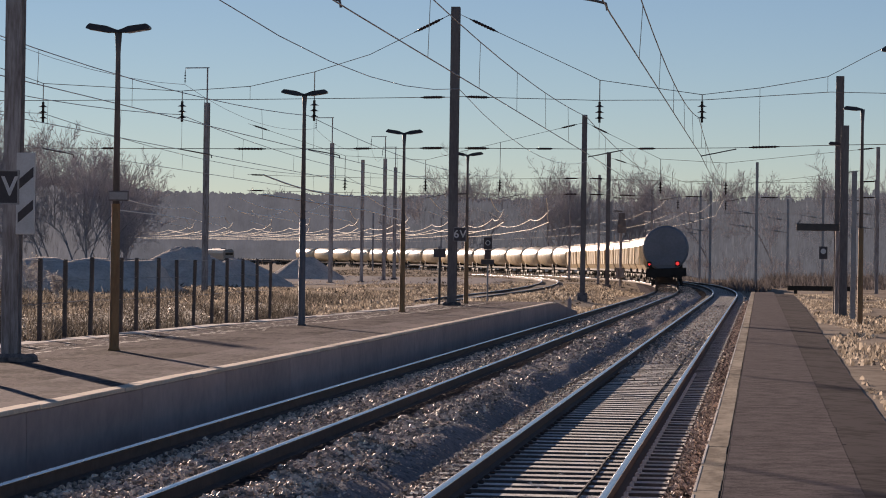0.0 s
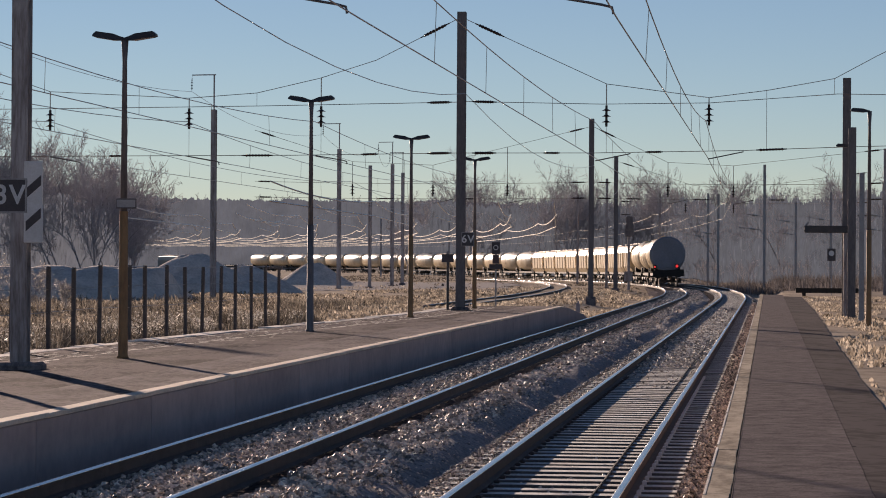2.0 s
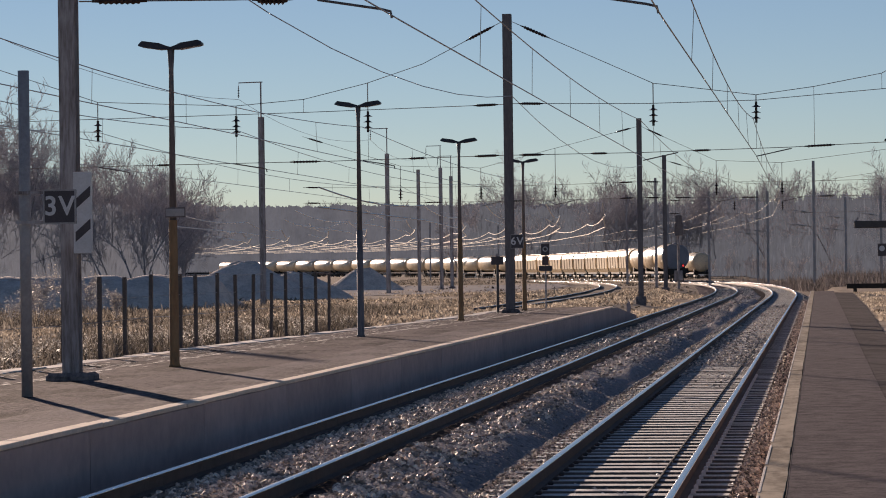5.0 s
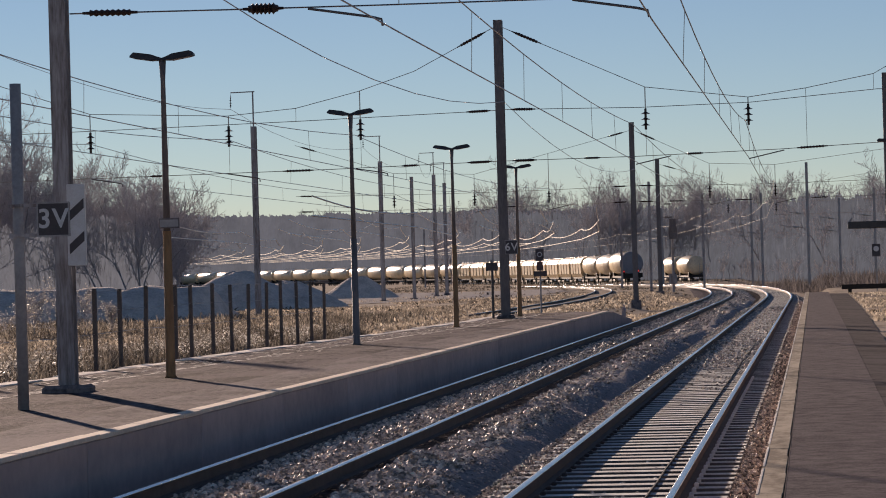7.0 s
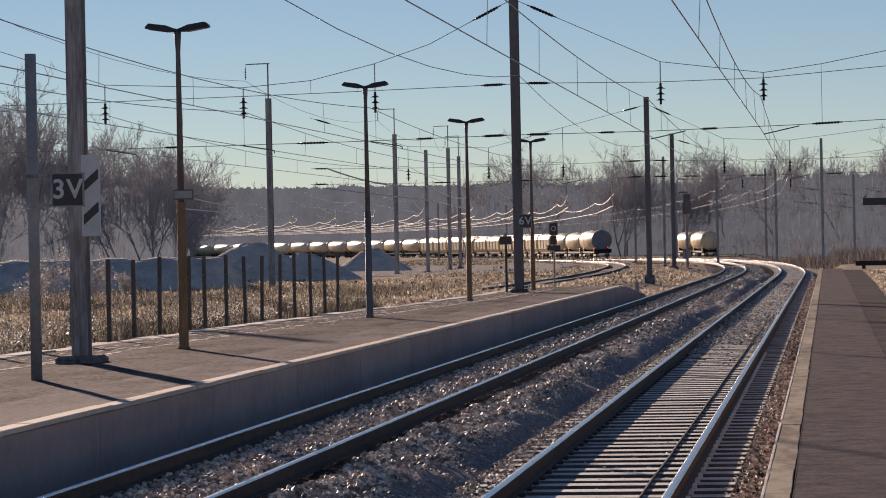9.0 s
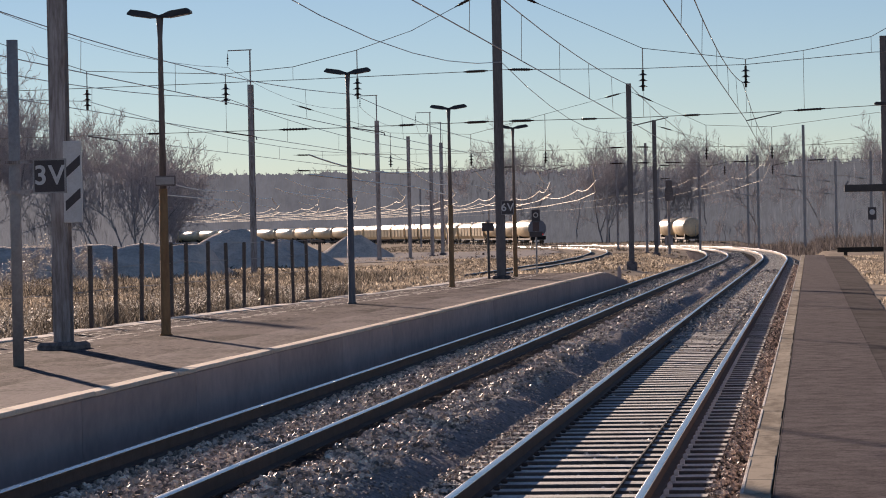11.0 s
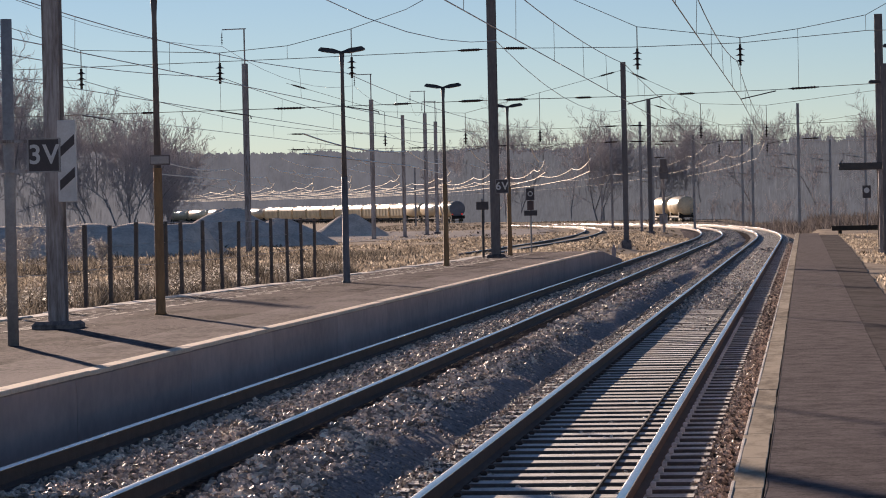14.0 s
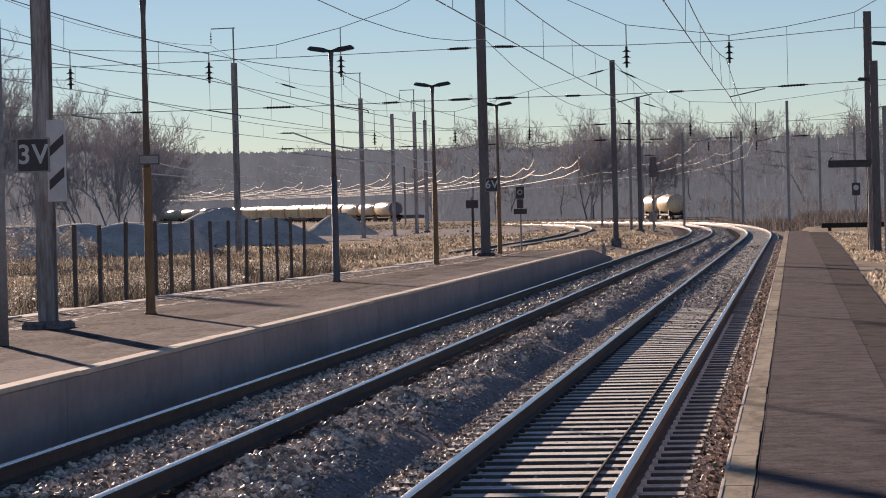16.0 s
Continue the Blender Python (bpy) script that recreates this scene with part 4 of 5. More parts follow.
part("relay_box", Mesh().box(-0.35, -0.25, 0.7, 0.3, 0.2, 1.5, 0.04), M["steel"], sig, "grey relay box on the post")

arm = thing("cantilever_sign", pose(2.62, 94.75, RIGHT_Z - 0.2), "dark boxed arm standing out from a steel post", "sign")
part("arm_post", Mesh().box(-0.1, -0.09, 0, 0.12, 0.09, 3.2), M["steel"], arm)
part("arm_box", Mesh().box(-1.42, -0.16, 3.0, 0.24, 0.12, 3.24, 0.02), M["lamp"], arm)
part("end_bracket", Mesh().tube([(-1.38, 0, 3.22), (-1.28, 0, 3.36)], 0.03, 6), M["steel"], arm)

beam = thing("buffer_beam", pose(2.9, 153.5, RIGHT_Z - 0.4), "low dark timber barrier beam on short posts", "barrier")
part("timber_beam", Mesh().box(-1.4, -0.12, 0.55, 2.2, 0.12, 0.82, 0.02), M["wood_dark"], beam)
for x in (-0.95, 1.4):
    part("beam_post", Mesh().box(x - 0.1, -0.09, 0, x + 0.1, 0.09, 0.55), M["wood_dark"], beam)

far_sign = thing("round_notice", pose(4.25, 190, -0.2), "small dark square sign with a pale disc", "sign")
part("post", Mesh().tube([(0, 0, 0), (0, 0, 3.2)], 0.04, 6), M["steel_grey"], far_sign)
part("sign_plate", Mesh().box(-0.28, -0.07, 2.5, 0.28, -0.05, 3.35, 0.01), M["sign_dark"], far_sign)
part("pale_disc", Mesh().tube([(0, -0.09, 3.02), (0, -0.0705, 3.02)], 0.19, 14), M["sign_white"], far_sign)


# ---- fence ----
fence = thing("wire_fence", pose(0, 0, 0), "fence of dark concrete posts with thin wires, in tall weeds", "fence")
post_mesh = Mesh().box(-0.042, -0.042, -0.75, 0.042, 0.042, 1.55, 0.012).data("fence_post", M["fence"])
FX = lambda y: -15.35 + 0.02 * math.sin(y)
ys = [47.6, 49.8, 52.5, 55.2, 57.97, 60.25, 62.61, 65.6, 67.40, 69.74, 72.10, 74.39, 76.74, 79.07, 81.55, 83.79, 86.26]
ys = sorted({round(y, 2) for y in ys})
for y in ys:
    part("fence_post", post_mesh, None, fence, at=pose(FX(y), y, 0.38 + random.uniform(-0.03, 0.03), random.uniform(-1, 1), random.uniform(-1, 1), 0))
for k, z in enumerate((1.90, 1.45, 0.95)):
    part("fence_wire", Mesh().tube([(FX(y), y - 0.06, z + 0.02 * math.sin(y * 3 + k)) for y in ys], 0.006, 4), M["wire"], fence)
part("end_rail", Mesh().box(FX(ys[-2]) + 0.06, ys[-2], 1.84, FX(ys[-2]) + 0.10, ys[-1], 1.89), M["fence"], fence)


# ---- gravel heaps and pale yard road ----
def heap(x, y, z, r, hgt, seed, label):
    m = Mesh()
    n, k = 36, 12
    m.v.append((x, y, z + hgt * 0.87))
    for j in range(1, k + 1):
        t = j / k
        for i in range(n):
            a = 2 * math.pi * i / n
            rr = r * t * (1 + 0.12 * noise.noise((math.cos(a) * 1.5, math.sin(a) * 1.5, seed)))
            zz = hgt * min(0.84 + 0.05 * math.sin(3 * a), 1.06 * (1 - t)) + 0.10 * hgt * noise.noise((rr * math.cos(a) * 0.5, rr * math.sin(a) * 0.5, seed + 3)) * (1 - t)
            m.v.append((x + rr * math.cos(a) * 1.15, y + rr * math.sin(a), z + zz - (0.15 if j == k else 0)))
    m.f = [(0, 1 + i, 1 + (i + 1) % n) for i in range(n)]
    for j in range(k - 1):
        for i in range(n):
            a, b = 1 + j * n + i, 1 + j * n + (i + 1) % n
            m.f.append((a, a + n, b + n, b))
    single("gravel_mound", m, M["gravel"], label, "gravel heap", group="gravel heaps", smooth=True)


heap(-39.0, 186, -0.1, 4.6, 2.95, 1.0, "large dark grey gravel heap with a blunt top")
heap(-36.0, 189, -0.1, 3.4, 2.1, 4.0, "lower dark grey gravel heap beside the large one")
heap(-43.6, 264, -0.15, 3.3, 2.3, 2.0, "conical grey gravel heap on the pale yard")
heap(-37.4, 205, -0.1, 1.6, 0.6, 7.0, "small flat gravel heap")
def spoil_bank():
    """A long low ridge of spoil behind the fence."""
    b = Mesh()
    n, k = 60, 10
    for i in range(n + 1):
        t = i / n
        x, y = -31.5 - 20 * t, 150 - 4 * t
        top = 1.95 * smoothstep(0, 0.1, t) * (1 + 0.10 * noise.noise((t * 14, 0, 3)))
        for j in range(k + 1):
            u = j / k
            b.v.append((x + 0.8 * noise.noise((t * 9, u * 3, 1)), y - 4 + 8 * u, -0.25 + top * math.sin(math.pi * u) ** 0.8 + 0.12 * noise.noise((x, u * 5, 2)) * math.sin(math.pi * u)))
    b.f = [(i * (k + 1) + j, i * (k + 1) + j + 1, (i + 1) * (k + 1) + j + 1, (i + 1) * (k + 1) + j) for i in range(n) for j in range(k)]
    single("spoil_bank", b, M["gravel"], "low grey bank of spoil behind the fence", "earth bank", smooth=True)


spoil_bank()


def in_yard(x, y):
    """Inside the pale gravel yard behind the heaps, with a ragged edge."""
    return 202 + 12 * noise.noise((x * 0.12, 0.5, 0.5)) < y < 332 and x < line_at(y - BEND, X3)[0].x - 4 + 3 * noise.noise((y * 0.1, 1.5, 0.5))


road = Mesh()
xs, ys = np.linspace(-95, -16, 50), np.linspace(190, 334, 90)
road.v = [(x, y, height(x, y) + 0.03) for y in ys for x in xs]
road.f = [(j * 50 + i, j * 50 + i + 1, j * 50 + 51 + i, j * 50 + 50 + i) for j in range(89) for i in range(49) if in_yard(xs[i] + 0.8, ys[j] + 0.8)]
single("yard_road", road, M["pale"], "pale gravel yard road behind the heaps", "road", "structure")


# ---- dead grass and weeds ----
def i_hash(x, y):
    return math.modf(abs(math.sin(x * 12.9898 + y * 78.233)) * 43758.5453)[0]


def blades(name, count, area, hmin, hmax, m, label, seed, width=0.02, keep=None, zfun=height, flat=1.0):
    rng = np.random.default_rng(seed)
    vs, fs = [], []
    n = 0
    for i in range(count):
        x, y = area(rng)
        if keep and not keep(x, y):
            continue
        z = zfun(x, y)
        a, hgt = rng.uniform(0, 6.28), rng.uniform(hmin, hmax)
        lean = rng.uniform(0, 1.1) * hgt * flat
        hgt *= 0.55 + 0.9 * max(0, 0.5 + noise.noise((x * 0.9, y * 0.25, 5.5)))
        w = width * rng.uniform(0.6, 1.4)
        b = a + 1.2
        dx, dy = math.cos(a) * w, math.sin(a) * w
        lx, ly = math.cos(b) * lean, math.sin(b) * lean
        vs += [(x - dx, y - dy, z - 0.03), (x + dx, y + dy, z - 0.03), (x + lx * 0.4 + dx * 0.8, y + ly * 0.4 + dy * 0.8, z + hgt * 0.6),
               (x + lx * 0.4 - dx * 0.8, y + ly * 0.4 - dy * 0.8, z + hgt * 0.6), (x + lx, y + ly, z + hgt)]
        fs += [(n, n + 1, n + 2, n + 3), (n + 3, n + 2, n + 4)]
        n += 5
    me = bpy.data.meshes.new(name)
    me.from_pydata(vs, [], fs)
    me.materials.append(m)
    tagged(new(name, me), label, "grass", kind="stuff")


blades("dead_grass", 60000, lambda r: (r.uniform(-36, -11.4), 40 + 200 * r.random() ** 1.3), 0.05, 0.17, M["grass"], "flattened straw-coloured dead grass on the yard field", 5, 0.045, flat=2.4,
       keep=lambda x, y: x < back_edge(y) - 0.45 and not (y < 98 and x > -24 and i_hash(y, x) < 0.7) and not (y > 130 and abs(x - line_at(y - BEND, X3)[0].x) < 1.4) and noise.noise((x * 0.16, y * 0.06, 3.3)) > -0.22 and (not in_yard(x, y) or (i_hash(x, y) < 0.12)))
blades("trackside_grass", 9000, lambda r: (r.uniform(-14, -8.4), r.uniform(104, 220)), 0.05, 0.17, M["grass"], "straw-coloured dead grass beside the platform ramp", 6, 0.05,
       keep=lambda x, y: noise.noise((x * 0.3, y * 0.1, 8.3)) > -0.2)
blades("platform_grass", 22000, lambda r: (r.uniform(1.5, 6), r.uniform(25, 150)), 0.03, 0.11, M["grass"], "short straw-coloured dead grass behind the platform path", 7, 0.03, zfun=lambda x, y: 0.30,
       keep=lambda x, y: x > 1.5 + 0.35 * smoothstep(30, 120, y) and noise.noise((x * 0.8, y * 0.15, 2.3)) > -0.25)
blades("tall_weeds", 34000, lambda r: (-15.6 - abs(r.normal(0, 3.0)), r.uniform(42, 97)), 0.06, 0.60, M["weed"], "tall dead weeds and brambles behind the fence", 8, 0.012, flat=1.6,
       keep=lambda x, y: noise.noise((x * 0.5, y * 0.3, 6.1)) > -0.12)
blades("field_weeds", 14000, lambda r: (r.uniform(-40, -18), 90 + 56 * r.random()), 0.10, 0.42, M["weed"], "brown dead weeds in the field before the spoil bank", 19, 0.02, flat=1.5,
       keep=lambda x, y: noise.noise((x * 0.25, y * 0.12, 4.4)) > -0.15)
blades("fence_weeds", 4500, lambda r: (r.uniform(-15.9, -12.6), r.uniform(42, 95)), 0.05, 0.24, M["weed"], "dead weeds between fence and platform", 18, 0.012, keep=lambda x, y: x < back_edge(y) - 0.7)
blades("yard_tufts", 16000, lambda r: (r.uniform(-75, -9), r.uniform(150, 520)), 0.06, 0.2, M["weed"], "brown tufts of dead grass across the yard", 29, 0.10, flat=2.5,
       keep=lambda x, y: abs(x - line_at(y - BEND, X2)[0].x) > 2.2 and abs(x - line_at(y - BEND, X3)[0].x) > 1.4 and noise.noise((x * 0.1, y * 0.04, 3.9)) > -0.1 and (not in_yard(x, y) or i_hash(x, y) < 0.1))
blades("far_weeds", 26000, lambda r: (r.uniform(-30, 25), r.uniform(225, 330)), 0.3, 1.15, M["scrub"], "dark brown brush at the foot of the woods", 9, 0.03,
       keep=lambda x, y: x > line_at(y - BEND, X1)[0].x + 3.5)
# frosty dead leaves caught in the weeds behind the fence
rng = np.random.default_rng(77)
leaf = Mesh()
for i in range(42000):
    lx, ly = -15.9 - abs(rng.normal(0, 2.4)), rng.uniform(42, 95)
    if noise.noise((lx * 0.7, ly * 0.25, 9.1)) < -0.05:
        continue
    c = Vector((lx, ly, height(lx, ly) + 0.02 + 0.55 * rng.random() ** 1.6))
    u, w = Vector(rng.normal(0, 1, 3)).normalized(), Vector(rng.normal(0, 1, 3)).normalized()
    r = rng.uniform(0.014, 0.042)
    leaf.add([tuple(c - u * r), tuple(c + w * r * 0.6), tuple(c + u * r), tuple(c - w * r * 0.6)], [(0, 1, 2, 3)])
single("dead_leaves", leaf, M["frost"], "frosty dead leaves glinting in the weeds", "leaves", "stuff")
verge = Mesh()
verge.v = [(x, y, 0.305 + 0.02 * noise.noise((x, y * 0.3, 2))) for y in np.linspace(-14, 160, 80) for x in np.linspace(1.35, 14, 14)]
verge.f = [(j * 14 + i, j * 14 + i + 1, j * 14 + 15 + i, j * 14 + 14 + i) for j in range(79) for i in range(13)]
single("grass_verge", verge, M["ground"], "grassy verge of dry earth behind the platform path", "ground", "structure", smooth=True)


# ---- bare winter trees ----
def tree_meshes(seed, hgt, kids=(9, 5, 5, 3), thick=1.0, rmin=0.012, spread=1.0):
    """Trunk and crown of a leafless tree; kids: branches on each order of branch."""
    rng = random.Random(seed)
    trunk, crown = Mesh(), Mesh()

    def branch(p, d, length, r, level):
        n = (5, 3, 2, 1, 1)[level]
        pts, rad = [p], [r]
        for i in range(n):
            d = (d + Vector((rng.gauss(0, 0.17), rng.gauss(0, 0.17), rng.gauss(0.05, 0.08)))).normalized()
            p = p + d * (length / n)
            pts.append(p)
            rad.append(r * (1 - 0.75 * (i + 1) / n))
        (trunk if level == 0 else crown).tube(pts, rad, 6 if level == 0 else 3, cap=False)
        if level >= len(kids):
            return
        for i in range(kids[level]):
            t = (0.22 if level == 0 else 0.2) + 0.78 * (i + rng.random() * 0.6) / kids[level]
            t = min(t, 0.99)
            j = min(int(t * n), n - 1)
            q = pts[j].lerp(pts[j + 1], t * n - j)
            az = rng.uniform(0, 6.28)
            tilt = rng.uniform(0.4, 0.95) * spread
            base = (pts[j + 1] - pts[j]).normalized()
            side = base.cross(Vector((math.cos(az), math.sin(az), 0.13))).normalized()
            nd = (base * math.cos(tilt) + side * math.sin(tilt) + Vector((0, 0, 0.22))).normalized()
            branch(q, nd, length * rng.uniform(0.4, 0.6) * (1.1 - 0.35 * t), max(r * 0.45 * (1 - 0.5 * t), rmin), level + 1)

    branch(Vector((0, 0, -0.3)), Vector((0, 0, 1)), hgt * 0.85, hgt * 0.010 * thick, 0)
    return trunk, crown


TREES = []
for k in range(6):
    tk, cr = tree_meshes(20 + k, 14 + 1.2 * (k % 3), (11, 6, 5, 2), 0.9, 0.028, 1.15)
    TREES.append((tk.data("trunk", M["bark"]), cr.data("crown", M["twig"])))


def tree(x, y, scale, k, turn, z=None):
    t = thing("bare_tree", pose(x, y, height(x, y) if z is None else z, 0, 0, turn), "leafless grey-brown tree with fine twigs", "tree", "woodland trees")
    t.scale = (scale, scale, scale)
    part("trunk", TREES[k][0], None, t)
    part("crown", TREES[k][1], None, t)


rng = random.Random(11)


def polar(az, d):
    return -d * math.sin(radians(az)), d * math.cos(radians(az))


CURVE_EDGE = ((-6, -4, 0, 2.5, 4.5, 6.5, 7.6), (355, 365, 430, 505, 525, 560, 575))


def curve_edge(az):
    """How far off the woods behind the curve begin."""
    return float(np.interp(az, *CURVE_EDGE))


# woods on the left, woods behind the curve
for i in range(84):
    az = rng.uniform(13.1, 18.5)
    x, y = polar(az, rng.uniform(302, 390))
    tree(x, y, rng.uniform(0.8, 1.0) * (0.75 if az < 13.6 else 1.0) * (1.3 if az > 15.8 else 1.0), rng.randrange(6), rng.uniform(0, 360))
for i in range(96):
    az = rng.uniform(-4.5, 7.0)
    d = curve_edge(az) + rng.uniform(-2, 85)
    x, y = polar(az, d)
    tree(x, y, rng.uniform(0.80, 1.0) * d / 440, rng.randrange(6), rng.uniform(0, 360))


def bush(az, d, hgt, seed):
    x, y = polar(az, d)
    tk, cr = tree_meshes(seed, hgt, (12, 6, 5), 0.7, 0.008, 1.3)
    b = thing("bare_bush", pose(x, y, height(x, y)), "leafless frosted bush behind the fence", "bush", "bushes")
    part("stem", tk, M["bark"], b)
    part("crown", cr, M["twig"], b)
    rl = random.Random(seed + 50)
    leaves = Mesh()
    for i in range(900):
        c = Vector(rl.choice(cr.v)) + Vector((rl.gauss(0, 0.05), rl.gauss(0, 0.05), rl.gauss(0, 0.05)))
        u, w = Vector([rl.gauss(0, 1) for _ in range(3)]).normalized(), Vector([rl.gauss(0, 1) for _ in range(3)]).normalized()
        q = rl.uniform(0.02, 0.05)
        leaves.add([c - u * q, c + w * q * 0.6, c + u * q, c - w * q * 0.6], [(0, 1, 2, 3)])
    part("leaves", leaves, M["frost"], b, "frosty clinging leaves glinting in the sun")


for k, (az, d, hgt) in enumerate(((15.0, 112, 2.1), (15.5, 114, 2.5), (16.1, 110, 2.2), (16.7, 115, 1.9), (14.5, 118, 1.5))):
    bush(az, d, hgt, 300 + k)


def far_woods(name, count, area, scale, label, seed, rmin=0.04, kids=(9, 5, 4)):
    """Distant woods in one sheet of stuff: thin trees with few-sided twigs."""
    rr = random.Random(seed)
    shapes = []
    for k in range(4):
        tk, cr = tree_meshes(80 + k, 12, kids, 1.2, rmin)
        v = np.array(tk.v + cr.v)
        o = len(tk.v)
        quads = [q for q in tk.f + [tuple(i + o for i in q) for q in cr.f]]
        shapes.append((v, np.array(quads)))
    vs, fs, n = [], [], 0
    for i in range(count):
        x, y = area(rr)
        v, q = shapes[rr.randrange(4)]
        a, s = rr.uniform(0, 6.28), rr.uniform(*scale)
        c, sn = math.cos(a) * s, math.sin(a) * s
        vs.append(np.stack([v[:, 0] * c - v[:, 1] * sn + x, v[:, 0] * sn + v[:, 1] * c + y, v[:, 2] * s * rr.uniform(0.9, 1.15) + height(x, y)], 1))
        fs.append(q + n)
        n += len(v)
    me = bpy.data.meshes.new(name)
    v, q = np.concatenate(vs), np.concatenate(fs)
    me.vertices.add(len(v))
    me.vertices.foreach_set("co", v.astype(np.float32).ravel())
    me.loops.add(q.size)
    me.loops.foreach_set("vertex_index", q.astype(np.int32).ravel())
    me.polygons.add(len(q))
    me.polygons.foreach_set("loop_start", np.arange(0, q.size, 4, dtype=np.int32))
    me.update(calc_edges=True)
    me.materials.append(M["twig"])
    tagged(new(name, me), label, "woods", kind="stuff")


far_woods("hillside_woods", 220, lambda r: polar(r.uniform(4.5, 15.5), r.uniform(1060, 1230)), (0.7, 0.9), "bare woods covering the far hillside", 5, 0.09, (8, 4, 3))
far_woods("curve_woods", 110, lambda r: polar(r.uniform(-4.5, 7.5), r.uniform(540, 680)), (0.85, 1.2), "dense bare woods behind the railway curve", 6)
far_woods("left_woods", 40, lambda r: polar(r.uniform(13.0, 18.5), r.uniform(390, 470)), (1.0, 1.4), "dense bare woods beside the yard", 7)


def curve_side(r):
    while True:
        az = r.uniform(-4.5, 7.0)
        x, y = polar(az, curve_edge(az) - r.uniform(2, 60))
        if x > line_at(y - BEND, X1)[0].x + 14:
            return x, y


far_woods("curve_shrubs", 80, curve_side, (0.15, 0.35), "grey leafless shrubs and saplings at the edge of the woods", 8, 0.05, (8, 4, 3))
far_woods("left_shrubs", 60, lambda r: polar(r.uniform(13.0, 18.5), r.uniform(300, 360)), (0.4, 0.8), "grey leafless shrubs and saplings beside the yard", 9, 0.05, (8, 4, 3))


def haze_glow_bank(name, az0, az1, dists, crest, material, label, rough=1.0):
    """Stand-in for haze over far woods: one plain lumpy bank glowing among the single trees; dists, crest: distance and
    height of the crowns by azimuth.
    """
    g = Mesh()
    azs, n = np.linspace(az0, az1, int((az1 - az0) * 70)), 14
    for az in azs:
        top = crest(az) + rough * (1.2 * noise.noise((az * 1.3, 0.3, 0.7)) + 0.7 * noise.noise((az * 9, 1.3, 0.7)) + 0.7 * noise.noise((az * 30, 2.3, 0.7)) + 0.3 * noise.noise((az * 75, 3.3, 0.7)))
        for k in range(n):
            u = k / (n - 1)
            x, y = polar(az, dists(az) + 24 * u + 5 * noise.noise((az * 14, k * 0.8, 3.0)) + 3 * noise.noise((az * 35, k * 1.7, 5.0)))
            g.v.append((x, y, -4 + (top + 4) * u))
    g.f = [(i * n + k, i * n + n + k, i * n + n + k + 1, i * n + k + 1) for i in range(len(azs) - 1) for k in range(n - 1)]
    single(name, g, M[material], label, "hill", "structure", smooth=True)


# added banks whose own glow imitates haze in front of hill and woods
haze_glow_bank("backdrop", -6.0, 18.0, lambda az: 895, lambda az: 22.2 - 6 * smoothstep(5, 0, az) + 3.5 * smoothstep(12.4, 13.4, az), "hill", "wooded hillside far beyond the yard, haze painted as a glow")
haze_glow_bank("backdrop_curve", -6.0, 7.6, curve_edge, lambda az: 0.0232 * curve_edge(az) * smoothstep(7.6, 6.8, az) * (1 + 0.12 * smoothstep(3, -1, az)) + 1.6, "wood_haze", "bank in the woods behind the curve, haze painted as a glow", 1.2)
haze_glow_bank("backdrop_left", 12.9, 20.0, lambda az: 300, lambda az: 8.6 * smoothstep(12.9, 13.6, az) + 0.8 * smoothstep(13.6, 16.5, az), "thicket_haze", "bank in the woods beside the yard, haze painted as a glow", 1.0)


# ---- the freight train ----
def wheelset(parent, x, r=0.46):
    w = part("wheelset", Mesh().tube([(x, -0.8, r), (x, -0.68, r)], r, 14).tube([(x, 0.68, r), (x, 0.8, r)], r, 14).tube([(x, -0.68, r), (x, 0.68, r)], 0.08, 8), M["wheel"], parent)
    for y in (-0.99, 0.99):
        part("axle_box", Mesh().box(x - 0.14, y - 0.09, r - 0.14, x + 0.14, y + 0.09, r + 0.16, 0.03), M["chassis"], w)


def underframe(parent, L, axles):
    part("underframe", Mesh().box(-L / 2 + 0.6, -1.15, 0.98, L / 2 - 0.6, -0.95, 1.22).box(-L / 2 + 0.6, 0.95, 0.98, L / 2 - 0.6, 1.15, 1.22)
         .box(-L / 2 + 0.6, -1.3, 0.95, -L / 2 + 0.85, 1.3, 1.3).box(L / 2 - 0.85, -1.3, 0.95, L / 2 - 0.6, 1.3, 1.3), M["chassis"], parent, "black steel underframe")
    for sx in (-1, 1):
        for y in (-0.87, 0.87):
            part("buffer", Mesh().tube([(sx * (L / 2 - 0.62), y, 1.05), (sx * (L / 2 - 0.12), y, 1.05), (sx * (L / 2 - 0.05), y, 1.05)], [0.1, 0.1, 0.24], 10), M["chassis"], parent)
    for x in axles:
        wheelset(parent, x)
    for sx in (-1, 1):
        c = sx * (abs(axles[0]) - 0.9)
        for y in (-1.0, 1.0):
            part("bogie_frame", Mesh().box(c - 1.25, y - 0.06, 0.5, c + 1.25, y + 0.06, 0.78, 0.04), M["chassis"], parent)


